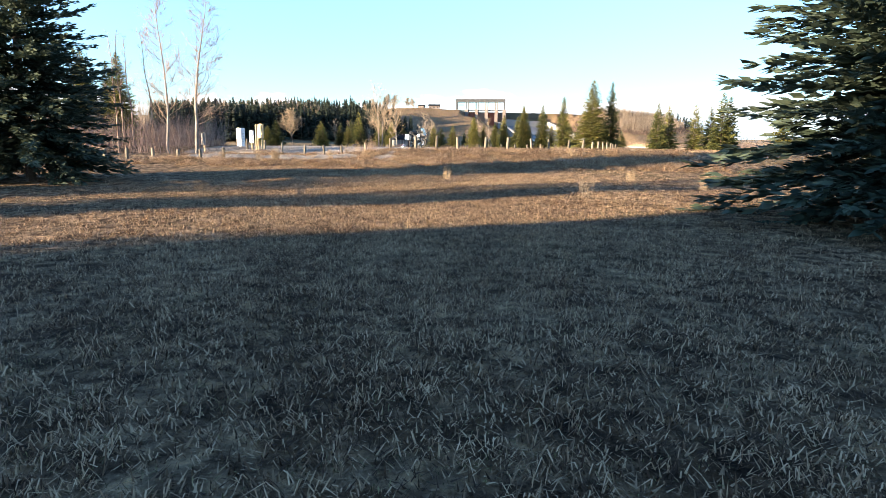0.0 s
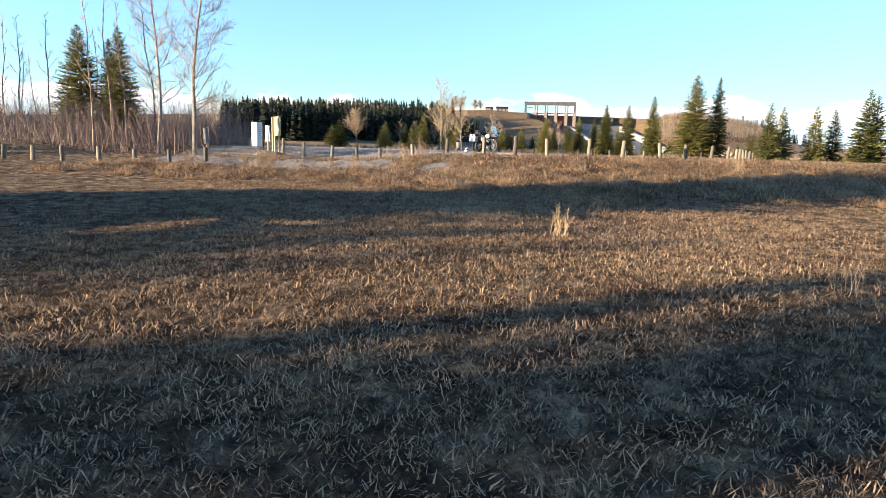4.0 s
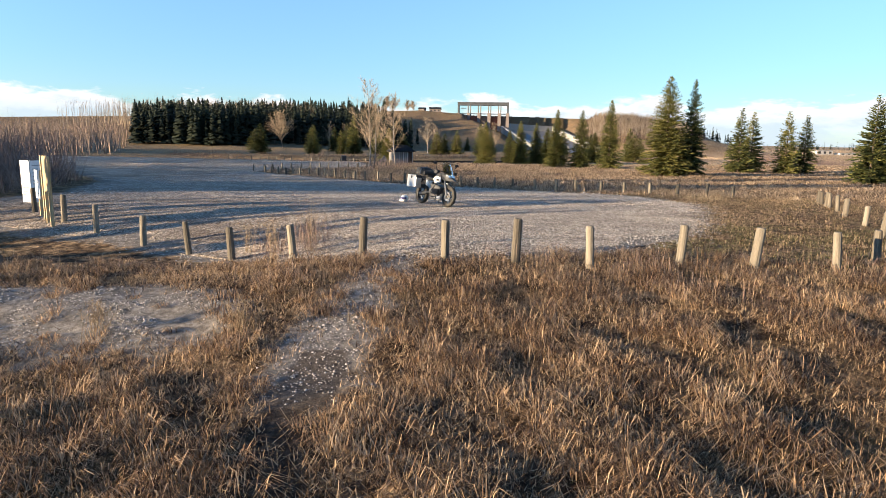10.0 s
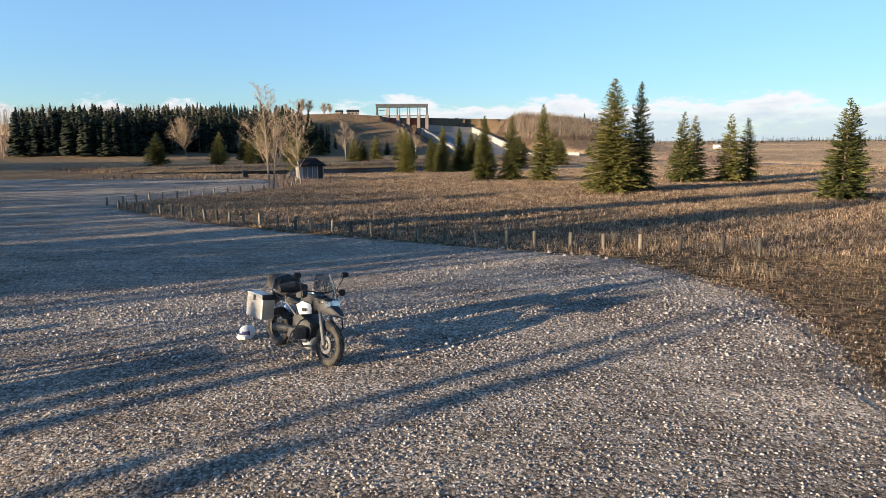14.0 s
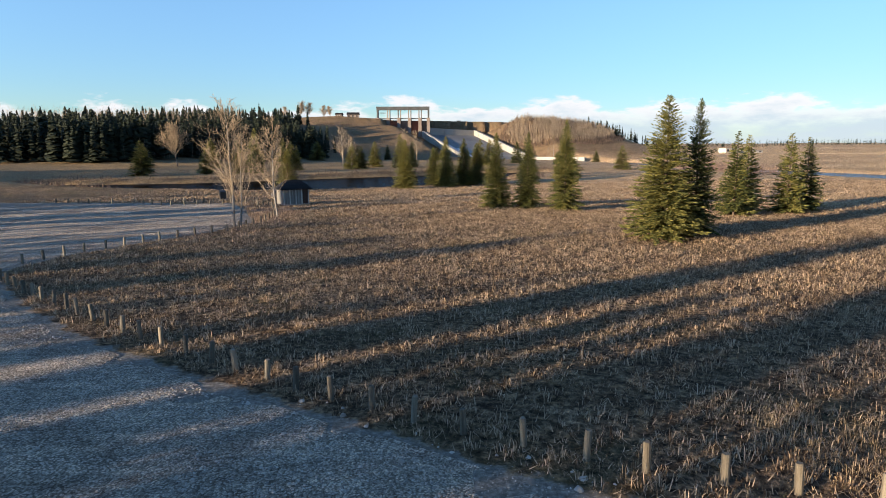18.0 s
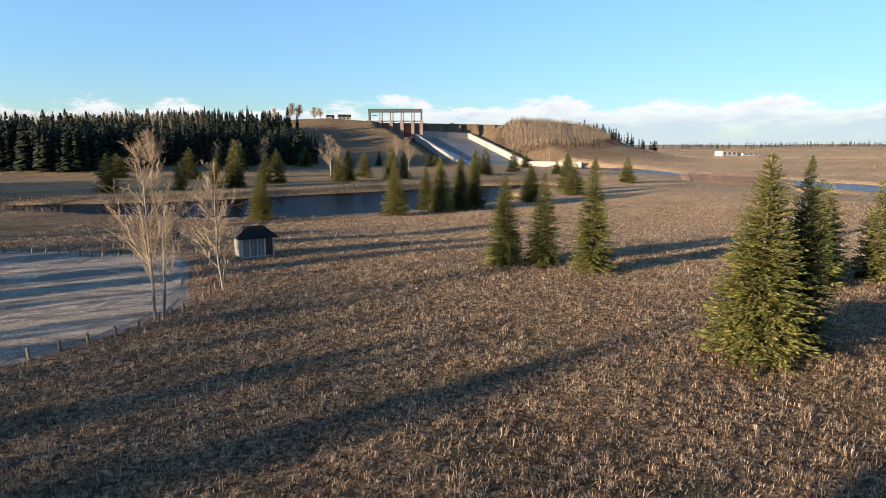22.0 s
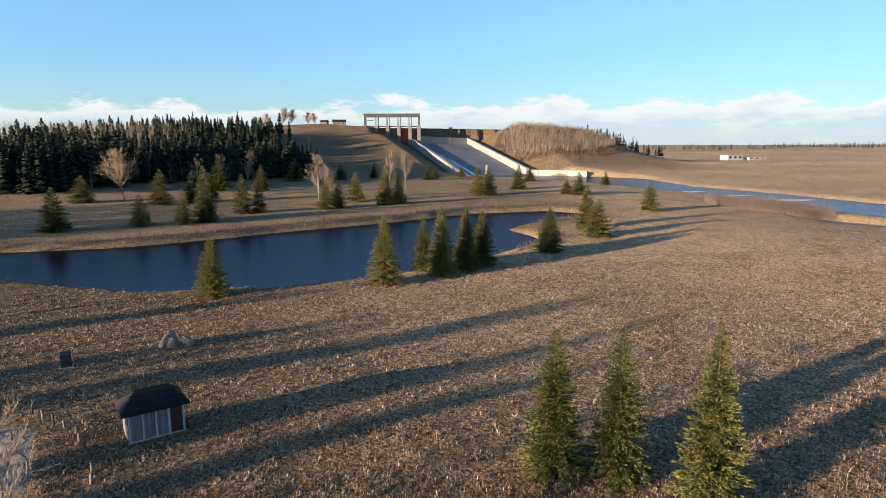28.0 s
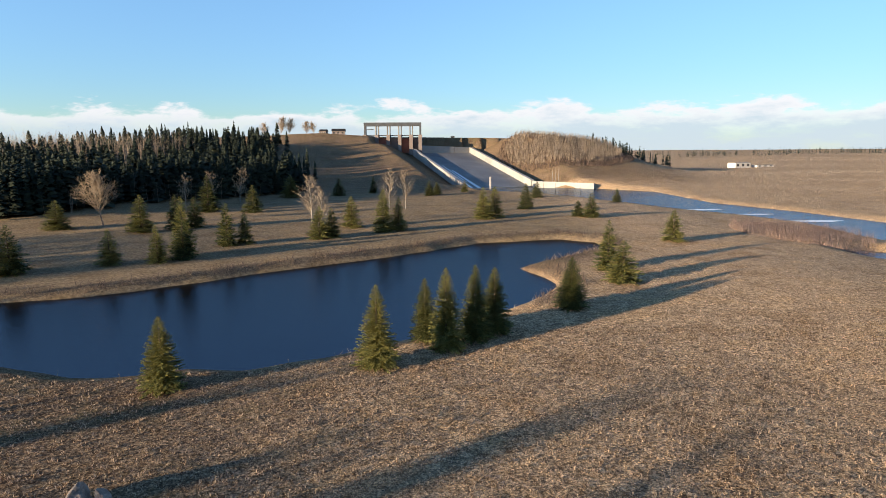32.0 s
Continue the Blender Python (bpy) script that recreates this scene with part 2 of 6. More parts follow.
M = {
    "grass": material("dry_grass", [(0.05, 0.03, 0.018), (0.22, 0.14, 0.08), (0.50, 0.35, 0.21)], 0.85, 0.35, 6, island=0.8, thin=0.25),
    "tussock": material("dry_tussock", [(0.075, 0.04, 0.022), (0.35, 0.21, 0.115), (0.66, 0.46, 0.275)], 0.85, 0.9, 5, island=0.6, thin=0.25),
    "straw": material("bleached_straw", [(0.08, 0.052, 0.034), (0.33, 0.228, 0.144), (0.60, 0.445, 0.30)], 0.85, 0.6, 5, island=0.7, thin=0.25),
    "weed": material("dead_weed", [(0.14, 0.105, 0.075), (0.24, 0.185, 0.13), (0.36, 0.29, 0.21)], 0.85, 0.5, 6, island=0.5, thin=0.2),
    "tall": material("tall_dry_grass", [(0.22, 0.155, 0.09), (0.36, 0.265, 0.165), (0.50, 0.39, 0.26)], 0.8, 0.5, 6, island=0.4, thin=0.3),
    "green": material("green_grass", [(0.05, 0.048, 0.02), (0.15, 0.135, 0.055), (0.30, 0.25, 0.115)], 0.85, 0.4, 6, island=0.8, thin=0.25),
    "stones": material("crushed_stone", [(0.20, 0.172, 0.145), (0.33, 0.285, 0.245), (0.48, 0.425, 0.37)], 0.85, 2.0, 20, island=0.7),
    "post": material("weathered_post", [(0.065, 0.054, 0.041), (0.14, 0.118, 0.088), (0.24, 0.205, 0.155)], 0.85, 2.0, 30, bump=0.01, by_object=0.4, stretch=(6, 6, 0.6)),
    "bark": material("bark", [(0.05, 0.035, 0.025), (0.11, 0.08, 0.06), (0.18, 0.14, 0.11)], 0.9, 3.0, 25, bump=0.02),
    "aspen": material("pale_bark", [(0.09, 0.078, 0.068), (0.21, 0.19, 0.168), (0.38, 0.35, 0.315)], 0.8, 1.2, 9, bump=0.01),
    "twig": material("twigs", [(0.14, 0.09, 0.07), (0.26, 0.18, 0.13), (0.36, 0.27, 0.20)], 0.85, 1.0, 8, island=0.4),
    "gold_twig": material("golden_twigs", [(0.15, 0.11, 0.075), (0.27, 0.205, 0.14), (0.42, 0.33, 0.235)], 0.85, 1.0, 8, island=0.4),
    "brush": material("brown_brush", [(0.05, 0.032, 0.024), (0.11, 0.072, 0.052), (0.19, 0.13, 0.095)], 0.9, 0.6, 6, island=0.6),
    "red_twig": material("red_twigs", [(0.12, 0.075, 0.06), (0.21, 0.14, 0.11), (0.31, 0.225, 0.18)], 0.85, 1.0, 8, island=0.4),
    "needle": material("spruce_needles", [(0.05, 0.064, 0.024), (0.15, 0.155, 0.046), (0.29, 0.26, 0.08)], 0.7, 0.7, 5, island=0.55, by_object=0.35, thin=0.28),
    "needle_blue": material("blue_spruce_needles", [(0.028, 0.045, 0.032), (0.055, 0.078, 0.054), (0.10, 0.125, 0.085)], 0.7, 0.7, 5, island=0.55, thin=0.2),
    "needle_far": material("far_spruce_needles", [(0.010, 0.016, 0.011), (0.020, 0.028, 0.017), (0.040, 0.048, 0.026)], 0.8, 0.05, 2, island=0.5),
    "concrete": material("concrete", [(0.20, 0.19, 0.175), (0.29, 0.277, 0.258), (0.38, 0.363, 0.34)], 0.85, 0.05, 0.8, bump=0.02),
    "wet_concrete": material("stained_concrete", [(0.085, 0.085, 0.09), (0.135, 0.134, 0.136), (0.21, 0.207, 0.205)], 0.6, 0.04, 0.6, stretch=(1, 1, 1)),
    "steel": material("painted_steel", [(0.03, 0.034, 0.038), (0.05, 0.054, 0.06), (0.08, 0.082, 0.09)], 0.6, 0.3, 2, spec=0.4),
    "pier": material("pier_concrete", [(0.12, 0.095, 0.085), (0.18, 0.145, 0.13), (0.25, 0.21, 0.19)], 0.85, 0.1, 1.0),
    "rust": material("red_oxide", [(0.16, 0.055, 0.035), (0.24, 0.085, 0.055), (0.30, 0.12, 0.08)], 0.75, 0.2, 2),
    "board": material("grey_boards", [(0.11, 0.103, 0.096), (0.185, 0.174, 0.163), (0.27, 0.255, 0.238)], 0.85, 2.0, 18, bump=0.005, by_object=0.3, stretch=(8, 8, 0.6)),
    "trim": material("pale_trim", [(0.34, 0.32, 0.29), (0.46, 0.43, 0.39), (0.56, 0.53, 0.48)], 0.8, 2.0, 14),
    "roof": material("dark_shingle", [(0.006, 0.006, 0.007), (0.011, 0.0105, 0.012), (0.02, 0.019, 0.021)], 0.9, 2.0, 20, by_object=0.3),
    "door": material("dark_brown_door", [(0.035, 0.018, 0.014), (0.06, 0.03, 0.022), (0.085, 0.045, 0.032)], 0.7, 2, 14),
    "sign": material("white_sign", [(0.62, 0.63, 0.64), (0.74, 0.75, 0.76), (0.80, 0.80, 0.80)], 0.5, 1.5, 9),
    "wood": material("sign_wood", [(0.34, 0.24, 0.13), (0.48, 0.36, 0.20), (0.58, 0.46, 0.28)], 0.8, 2, 16, stretch=(6, 6, 0.8)),
    "grey_print": material("grey_print", [(0.30, 0.32, 0.33), (0.36, 0.38, 0.40)], 0.6, 3, 12),
    "rock": material("split_rock", [(0.10, 0.08, 0.065), (0.21, 0.165, 0.135), (0.36, 0.29, 0.24)], 0.9, 1.2, 7, bump=0.08),
    "black": material("black_plastic", [(0.012, 0.012, 0.013), (0.022, 0.022, 0.024), (0.035, 0.035, 0.037)], 0.5, 4, 30),
    "rubber": material("dusty_tyre", [(0.018, 0.017, 0.016), (0.035, 0.032, 0.029), (0.09, 0.08, 0.068)], 0.9, 4, 26),
    "alu": material("brushed_aluminium", [(0.45, 0.44, 0.42), (0.56, 0.55, 0.53), (0.66, 0.65, 0.62)], 0.38, 2, 20, metal=0.75),
    "engine": material("grey_engine", [(0.04, 0.04, 0.04), (0.085, 0.084, 0.082), (0.17, 0.167, 0.16)], 0.5, 6, 30, metal=0.6),
    "chrome": material("bright_steel", [(0.55, 0.54, 0.52), (0.68, 0.67, 0.65), (0.75, 0.74, 0.72)], 0.25, 4, 20, metal=0.9),
    "white": material("white_paint", [(0.50, 0.50, 0.49), (0.60, 0.60, 0.59), (0.68, 0.68, 0.67)], 0.35, 3, 20, spec=0.5),
    "grey": material("grey_paint", [(0.10, 0.10, 0.105), (0.15, 0.15, 0.155), (0.20, 0.20, 0.205)], 0.4, 3, 20, spec=0.5),
    "seat": material("seat_vinyl", [(0.035, 0.031, 0.027), (0.06, 0.053, 0.046), (0.09, 0.08, 0.07)], 0.7, 5, 40),
    "bag": material("luggage_cloth", [(0.02, 0.02, 0.021), (0.04, 0.039, 0.038), (0.07, 0.067, 0.062)], 0.9, 6, 40, bump=0.01),
    "olive": material("olive_grey_paint", [(0.022, 0.021, 0.019), (0.038, 0.036, 0.032), (0.06, 0.057, 0.05)], 0.5, 3, 20, spec=0.4),
    "mud": material("muddy_tyre", [(0.018, 0.017, 0.016), (0.04, 0.037, 0.032), (0.10, 0.088, 0.072)], 0.9, 4, 26),
    "visor": material("violet_visor", [(0.05, 0.045, 0.11), (0.08, 0.07, 0.17), (0.12, 0.11, 0.24)], 0.2, 4, 12, spec=0.6),
    "snow": material("old_ice", [(0.60, 0.64, 0.68), (0.74, 0.77, 0.80), (0.80, 0.82, 0.84)], 0.6, 0.3, 3),
}


def water(name, tone, ripple, scale, sheen):
    """Dark water: a matt body under a rippled gloss that grows towards grazing angles."""
    m = bpy.data.materials.new(name)
    m.use_nodes = True
    n, l = m.node_tree.nodes, m.node_tree.links
    n.remove(n["Principled BSDF"])
    body, gloss, both = n.new("ShaderNodeBsdfDiffuse"), n.new("ShaderNodeBsdfGlossy"), n.new("ShaderNodeMixShader")
    body.inputs["Color"].default_value = (*tone, 1)
    gloss.inputs["Color"].default_value, gloss.inputs["Roughness"].default_value = (*sheen, 1), 0.08
    t, b, f = n.new("ShaderNodeTexNoise"), n.new("ShaderNodeBump"), n.new("ShaderNodeFresnel")
    co = n.new("ShaderNodeTexCoord")
    l.new(co.outputs["Object"], t.inputs["Vector"])
    t.inputs["Scale"].default_value, t.inputs["Detail"].default_value = scale, 3
    b.inputs["Strength"].default_value, b.inputs["Distance"].default_value = 1.0, ripple
    f.inputs["IOR"].default_value = 1.33
    l.new(t.outputs["Fac"], b.inputs["Height"])
    for node in (body, gloss, f):
        l.new(b.outputs[0], node.inputs["Normal"])
    l.new(f.outputs[0], both.inputs[0])
    l.new(body.outputs[0], both.inputs[1])
    l.new(gloss.outputs[0], both.inputs[2])
    l.new(both.outputs[0], n["Material Output"].inputs[0])
    return m


M["pond"] = water("dark_water", (0.010, 0.013, 0.022), 0.055, 2.2, (0.10, 0.108, 0.13))
M["river"] = water("river_water", (0.02, 0.035, 0.065), 0.30, 0.6, (0.30, 0.335, 0.39))


def glass(name):
    m = bpy.data.materials.new(name)
    m.use_nodes = True
    p = m.node_tree.nodes["Principled BSDF"]
    p.inputs["Base Color"].default_value, p.inputs["Roughness"].default_value = (0.93, 0.95, 0.96, 1), 0.03
    p.inputs["Transmission Weight"].default_value, p.inputs["IOR"].default_value = 1.0, 1.08
    return m


M["glass"] = glass("clear_screen")


def field():
    """Dead grass in tones of straw, brown and faint green, gravelly where the plan says so."""
    m = bpy.data.materials.new("field_ground")
    m.use_nodes = True
    n, l = m.node_tree.nodes, m.node_tree.links
    p = n["Principled BSDF"]
    p.inputs["Roughness"].default_value, p.inputs["Specular IOR Level"].default_value = 0.95, 0.1
    co = n.new("ShaderNodeTexCoord")

    def tex(scale, detail, rough=0.6):
        t = n.new("ShaderNodeTexNoise")
        t.inputs["Scale"].default_value, t.inputs["Detail"].default_value, t.inputs["Roughness"].default_value = scale, detail, rough
        l.new(co.outputs["Object"], t.inputs["Vector"])
        return t.outputs["Fac"]

    def ramp(v, *stops):
        r = n.new("ShaderNodeValToRGB")
        e = r.color_ramp.elements
        while len(e) < len(stops):
            e.new(0.5)
        for i, (at, tone) in enumerate(stops):
            e[i].position, e[i].color = at, (*tone, 1)
        l.new(v, r.inputs[0])
        return r.outputs[0]

    def mix(f, a, b, how="MIX"):
        x = n.new("ShaderNodeMix")
        x.data_type, x.blend_type = "RGBA", how
        for k, v in (("Factor", f), ("A", a), ("B", b)):
            if isinstance(v, float):
                x.inputs[k].default_value = v
            else:
                l.new(v, x.inputs[k])
        return x.outputs["Result"]

    blades = ramp(tex(1.7, 10, 0.8), (0.32, (0.075, 0.05, 0.032)), (0.48, (0.25, 0.175, 0.112)), (0.64, (0.42, 0.31, 0.205)))
    patch = ramp(tex(0.10, 5), (0.36, (0.82, 0.77, 0.70)), (0.5, (1, 1, 1)), (0.64, (1.08, 1.03, 0.92)))
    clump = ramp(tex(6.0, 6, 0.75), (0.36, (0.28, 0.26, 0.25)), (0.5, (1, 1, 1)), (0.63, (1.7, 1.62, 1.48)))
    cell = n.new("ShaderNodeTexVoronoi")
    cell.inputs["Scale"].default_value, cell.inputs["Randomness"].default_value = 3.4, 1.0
    warp = n.new("ShaderNodeMix")
    warp.data_type, warp.blend_type = "RGBA", "ADD"
    warp.inputs["Factor"].default_value = 0.8
    l.new(co.outputs["Object"], warp.inputs["A"])
    swirl = n.new("ShaderNodeTexNoise")
    swirl.inputs["Scale"].default_value, swirl.inputs["Detail"].default_value = 2.0, 4
    l.new(co.outputs["Object"], swirl.inputs["Vector"])
    l.new(swirl.outputs["Color"], warp.inputs["B"])
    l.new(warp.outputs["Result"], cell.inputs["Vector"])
    # shade between tufts put into the colour: pale centres, dark hollows
    tuft_shade = ramp(cell.outputs["Distance"], (0.05, (1.6, 1.52, 1.38)), (0.35, (1.0, 1.0, 1.0)), (0.75, (0.38, 0.35, 0.33)))
    straw = mix(1.0, mix(1.0, mix(1.0, blades, clump, "MULTIPLY"), patch, "MULTIPLY"), tuft_shade, "MULTIPLY")
    # pale straw, brightened in colour for the low sun that upright stalks catch
    sunlit_hay = mix(1.0, ramp(tex(0.9, 9, 0.75), (0.34, (0.33, 0.225, 0.135)), (0.5, (0.60, 0.435, 0.275)), (0.64, (0.80, 0.61, 0.41))), mix(1.0, patch, mix(1.0, tuft_shade, clump, "MULTIPLY"), "MULTIPLY"), "MULTIPLY")
    pale = n.new("ShaderNodeAttribute")
    pale.attribute_name = "pale"
    green = ramp(tex(3.0, 8, 0.7), (0.32, (0.035, 0.034, 0.018)), (0.5, (0.12, 0.105, 0.05)), (0.68, (0.23, 0.185, 0.09)))
    heat = n.new("ShaderNodeMapRange")
    l.new(tex(0.22, 5), heat.inputs[0])
    for i, v in enumerate((0.50, 0.66, 0.0, 0.55)):
        heat.inputs[i + 1].default_value = v
    mown = n.new("ShaderNodeAttribute")
    mown.attribute_name = "mown"
    lawn = mix(1.0, ramp(tex(1.3, 8, 0.7), (0.32, (0.085, 0.062, 0.036)), (0.5, (0.245, 0.18, 0.108)), (0.68, (0.43, 0.325, 0.20))), patch, "MULTIPLY")
    tone = mix(mown.outputs["Fac"], mix(pale.outputs["Fac"], mix(heat.outputs[0], straw, green), sunlit_hay), lawn)
    att = n.new("ShaderNodeAttribute")
    att.attribute_name = "bare"
    edge = n.new("ShaderNodeMath")
    edge.operation = "MULTIPLY_ADD"
    l.new(tex(1.6, 6), edge.inputs[0])
    edge.inputs[1].default_value = 0.9
    l.new(att.outputs["Fac"], edge.inputs[2])
    cut = n.new("ShaderNodeMapRange")
    l.new(edge.outputs[0], cut.inputs[0])
    for i, v in enumerate((0.86, 1.02, 0.0, 1.0)):
        cut.inputs[i + 1].default_value = v
    grit = ramp(tex(7.0, 8, 0.75), (0.32, (0.075, 0.063, 0.052)), (0.5, (0.185, 0.16, 0.133)), (0.66, (0.34, 0.30, 0.255)))
    trod = n.new("ShaderNodeAttribute")
    trod.attribute_name = "trod"
    worn = n.new("ShaderNodeMath")
    worn.operation = "MULTIPLY_ADD"
    l.new(tex(3.5, 6), worn.inputs[0])
    worn.inputs[1].default_value = 1.3
    l.new(trod.outputs["Fac"], worn.inputs[2])
    scuff = n.new("ShaderNodeMapRange")
    l.new(worn.outputs[0], scuff.inputs[0])
    for i, v in enumerate((0.95, 1.25, 0.0, 0.9)):
        scuff.inputs[i + 1].default_value = v
    soil = ramp(tex(9.0, 7, 0.7), (0.34, (0.03, 0.023, 0.018)), (0.5, (0.07, 0.054, 0.042)), (0.68, (0.15, 0.118, 0.092)))
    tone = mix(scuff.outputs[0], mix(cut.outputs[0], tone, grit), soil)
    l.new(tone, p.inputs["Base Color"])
    b = n.new("ShaderNodeBump")
    b.inputs["Strength"].default_value, b.inputs["Distance"].default_value = 1.0, 0.45
    lump = n.new("ShaderNodeMath")
    lump.operation = "MULTIPLY_ADD"
    l.new(cell.outputs["Distance"], lump.inputs[0])
    lump.inputs[1].default_value = -0.5
    l.new(tex(1.7, 10, 0.8), lump.inputs[2])
    l.new(lump.outputs[0], b.inputs["Height"])
    calm = n.new("ShaderNodeMath")
    calm.operation = "MULTIPLY_ADD"
    l.new(cut.outputs[0], calm.inputs[0])
    calm.inputs[1].default_value, calm.inputs[2].default_value = -0.75, 1.0
    l.new(calm.outputs[0], b.inputs["Strength"])
    l.new(b.outputs[0], p.inputs["Normal"])
    return m


def rubble():
    """Crushed grey gravel with pale worn tracks, darker damp patches and single stones."""
    m = bpy.data.materials.new("lot_gravel")
    m.use_nodes = True
    n, l = m.node_tree.nodes, m.node_tree.links
    p = n["Principled BSDF"]
    p.inputs["Roughness"].default_value, p.inputs["Specular IOR Level"].default_value = 0.95, 0.08
    co, mp = n.new("ShaderNodeTexCoord"), n.new("ShaderNodeMapping")
    l.new(co.outputs["Object"], mp.inputs[0])
    mp.inputs["Rotation"].default_value, mp.inputs["Scale"].default_value = (0, 0, radians(35)), (0.12, 1.1, 1)

    def tex(kind, scale, source, detail=5):
        t = n.new(kind)
        t.inputs["Scale"].default_value = scale
        if kind == "ShaderNodeTexNoise":
            t.inputs["Detail"].default_value, t.inputs["Roughness"].default_value = detail, 0.7
        l.new(source, t.inputs["Vector"])
        return t

    def ramp(v, *stops):
        r = n.new("ShaderNodeValToRGB")
        e = r.color_ramp.elements
        while len(e) < len(stops):
            e.new(0.5)
        for i, (pos, tone) in enumerate(stops):
            e[i].position, e[i].color = pos, (*tone, 1)
        l.new(v, r.inputs[0])
        return r.outputs[0]

    def times(a, b):
        x = n.new("ShaderNodeMix")
        x.data_type, x.blend_type = "RGBA", "MULTIPLY"
        x.inputs["Factor"].default_value = 1.0
        l.new(a, x.inputs["A"])
        l.new(b, x.inputs["B"])
        return x.outputs["Result"]

    pebble = tex("ShaderNodeTexVoronoi", 24, co.outputs["Object"])
    grain = ramp(pebble.outputs["Color"], (0.2, (0.22, 0.18, 0.145)), (0.5, (0.43, 0.366, 0.302)), (0.8, (0.72, 0.63, 0.54)))
    joint = ramp(pebble.outputs["Distance"], (0.0, (1.1, 1.1, 1.1)), (0.45, (1, 1, 1)), (0.8, (0.6, 0.58, 0.56)))
    track = ramp(tex("ShaderNodeTexNoise", 1.0, mp.outputs[0]).outputs["Fac"], (0.36, (0.72, 0.70, 0.68)), (0.5, (1, 1, 1)), (0.62, (1.25, 1.22, 1.18)))
    damp = ramp(tex("ShaderNodeTexNoise", 0.35, co.outputs["Object"]).outputs["Fac"], (0.36, (0.68, 0.66, 0.66)), (0.52, (1, 1, 1)), (0.66, (1.15, 1.13, 1.1)))
    rubbly = ramp(tex("ShaderNodeTexNoise", 3.2, co.outputs["Object"], 9).outputs["Fac"], (0.34, (0.72, 0.70, 0.68)), (0.5, (1, 1, 1)), (0.64, (1.25, 1.22, 1.16)))
    l.new(times(times(times(grain, joint), times(track, damp)), rubbly), p.inputs["Base Color"])
    add = n.new("ShaderNodeMath")
    add.operation = "MULTIPLY_ADD"
    l.new(pebble.outputs["Distance"], add.inputs[0])
    add.inputs[1].default_value = -0.35
    l.new(tex("ShaderNodeTexNoise", 8.0, co.outputs["Object"], 9).outputs["Fac"], add.inputs[2])
    b = n.new("ShaderNodeBump")
    b.inputs["Strength"].default_value, b.inputs["Distance"].default_value = 1.0, 0.2
    l.new(add.outputs[0], b.inputs["Height"])
    l.new(b.outputs[0], p.inputs["Normal"])
    return m


M["lot"] = rubble()
M["field"] = field()


# ---- the lie of the land ----
WATER_POND, WATER_RIVER = -3.0, -5.0
POND = [(-110, 205), (-88, 190), (-63, 180), (-50, 175.5), (-43, 176.5), (-38, 178.5), (-31.5, 178), (-23, 181.5), (-18, 186), (-10, 190.5),
        (-3, 197), (7, 209), (15, 222), (13, 232), (9, 240), (15, 246), (24, 255), (36, 268), (37, 278), (28, 285), (4, 278), (-18, 257),
        (-42, 239), (-60, 223), (-72, 214), (-84, 210)]
RIVER = [(24, 505), (58, 470), (78, 428), (103, 386), (124, 366), (136, 335), (132, 292), (142, 250), (165, 150), (190, -50), (240, -50), (215, 150),
         (188, 250), (163, 332), (154, 383), (137, 431), (139, 524), (114, 560), (92, 574), (36, 568), (14, 548)]
BACKWATER = [(101, 272), (103, 250), (114, 243), (121, 258), (112, 274)]
LOT = [(-24, 41.5), (-16, 40.8), (-12, 39.2), (-8.5, 37.6), (-7, 37.2), (-3.7, 38.8), (-2.3, 40.4), (-0.9, 42.2), (0, 44.5), (1, 48), (1.6, 52), (0, 57.5), (-5, 60.5),
       (-10, 63.7), (-18, 69), (-24, 74), (-29, 79.5), (-31, 82.5), (-30.5, 87), (-28.5, 93), (-25.5, 99.5), (-24.5, 106), (-27, 112), (-30.5, 121),
       (-34, 126.5), (-39, 126.5), (-46, 128.5), (-60, 130), (-90, 126), (-90, 104), (-58, 90), (-38, 68), (-28, 57), (-23, 48)]


def step(a, b, x):
    s = np.clip((np.asarray(x, float) - a) / (b - a), 0, 1)
    return s * s * (3 - 2 * s)


def outside(poly, x, y):
    """Signed distance to a polygon's edge: below zero inside."""
    x, y = np.asarray(x, float), np.asarray(y, float)
    best, inside = np.full(x.shape, 1e9), np.zeros(x.shape, bool)
    for (ax, ay), (bx, by) in zip(poly, poly[1:] + poly[:1]):
        ex, ey = bx - ax, by - ay
        s = np.clip(((x - ax) * ex + (y - ay) * ey) / (ex * ex + ey * ey), 0, 1)
        best = np.minimum(best, np.hypot(x - ax - s * ex, y - ay - s * ey))
        if ey:
            inside ^= ((ay > y) != (by > y)) & (x < ax + (y - ay) * ex / ey)
    return np.where(inside, -best, best)


def waves(x, y, size):
    """Soft irregular swells, about -1 to 1."""
    x, y = x / size, y / size
    return (np.sin(x * 1.7 + 1.3 * np.sin(y * 1.1 + 0.4)) + np.sin(y * 2.1 + 1.7 * np.sin(x * 0.9 + 2.0)) + np.sin((x + y) * 1.3 + 0.7)) / 3


# the chute of the spillway: left and right wall, top and foot
CHUTE_L0, CHUTE_L1, CHUTE_R0, CHUTE_R1 = (-33.0, 742.0), (13.0, 566.0), (26.0, 775.0), (68.0, 600.0)
CHUTE_Z0, CHUTE_Z1 = 22.0, -6.0


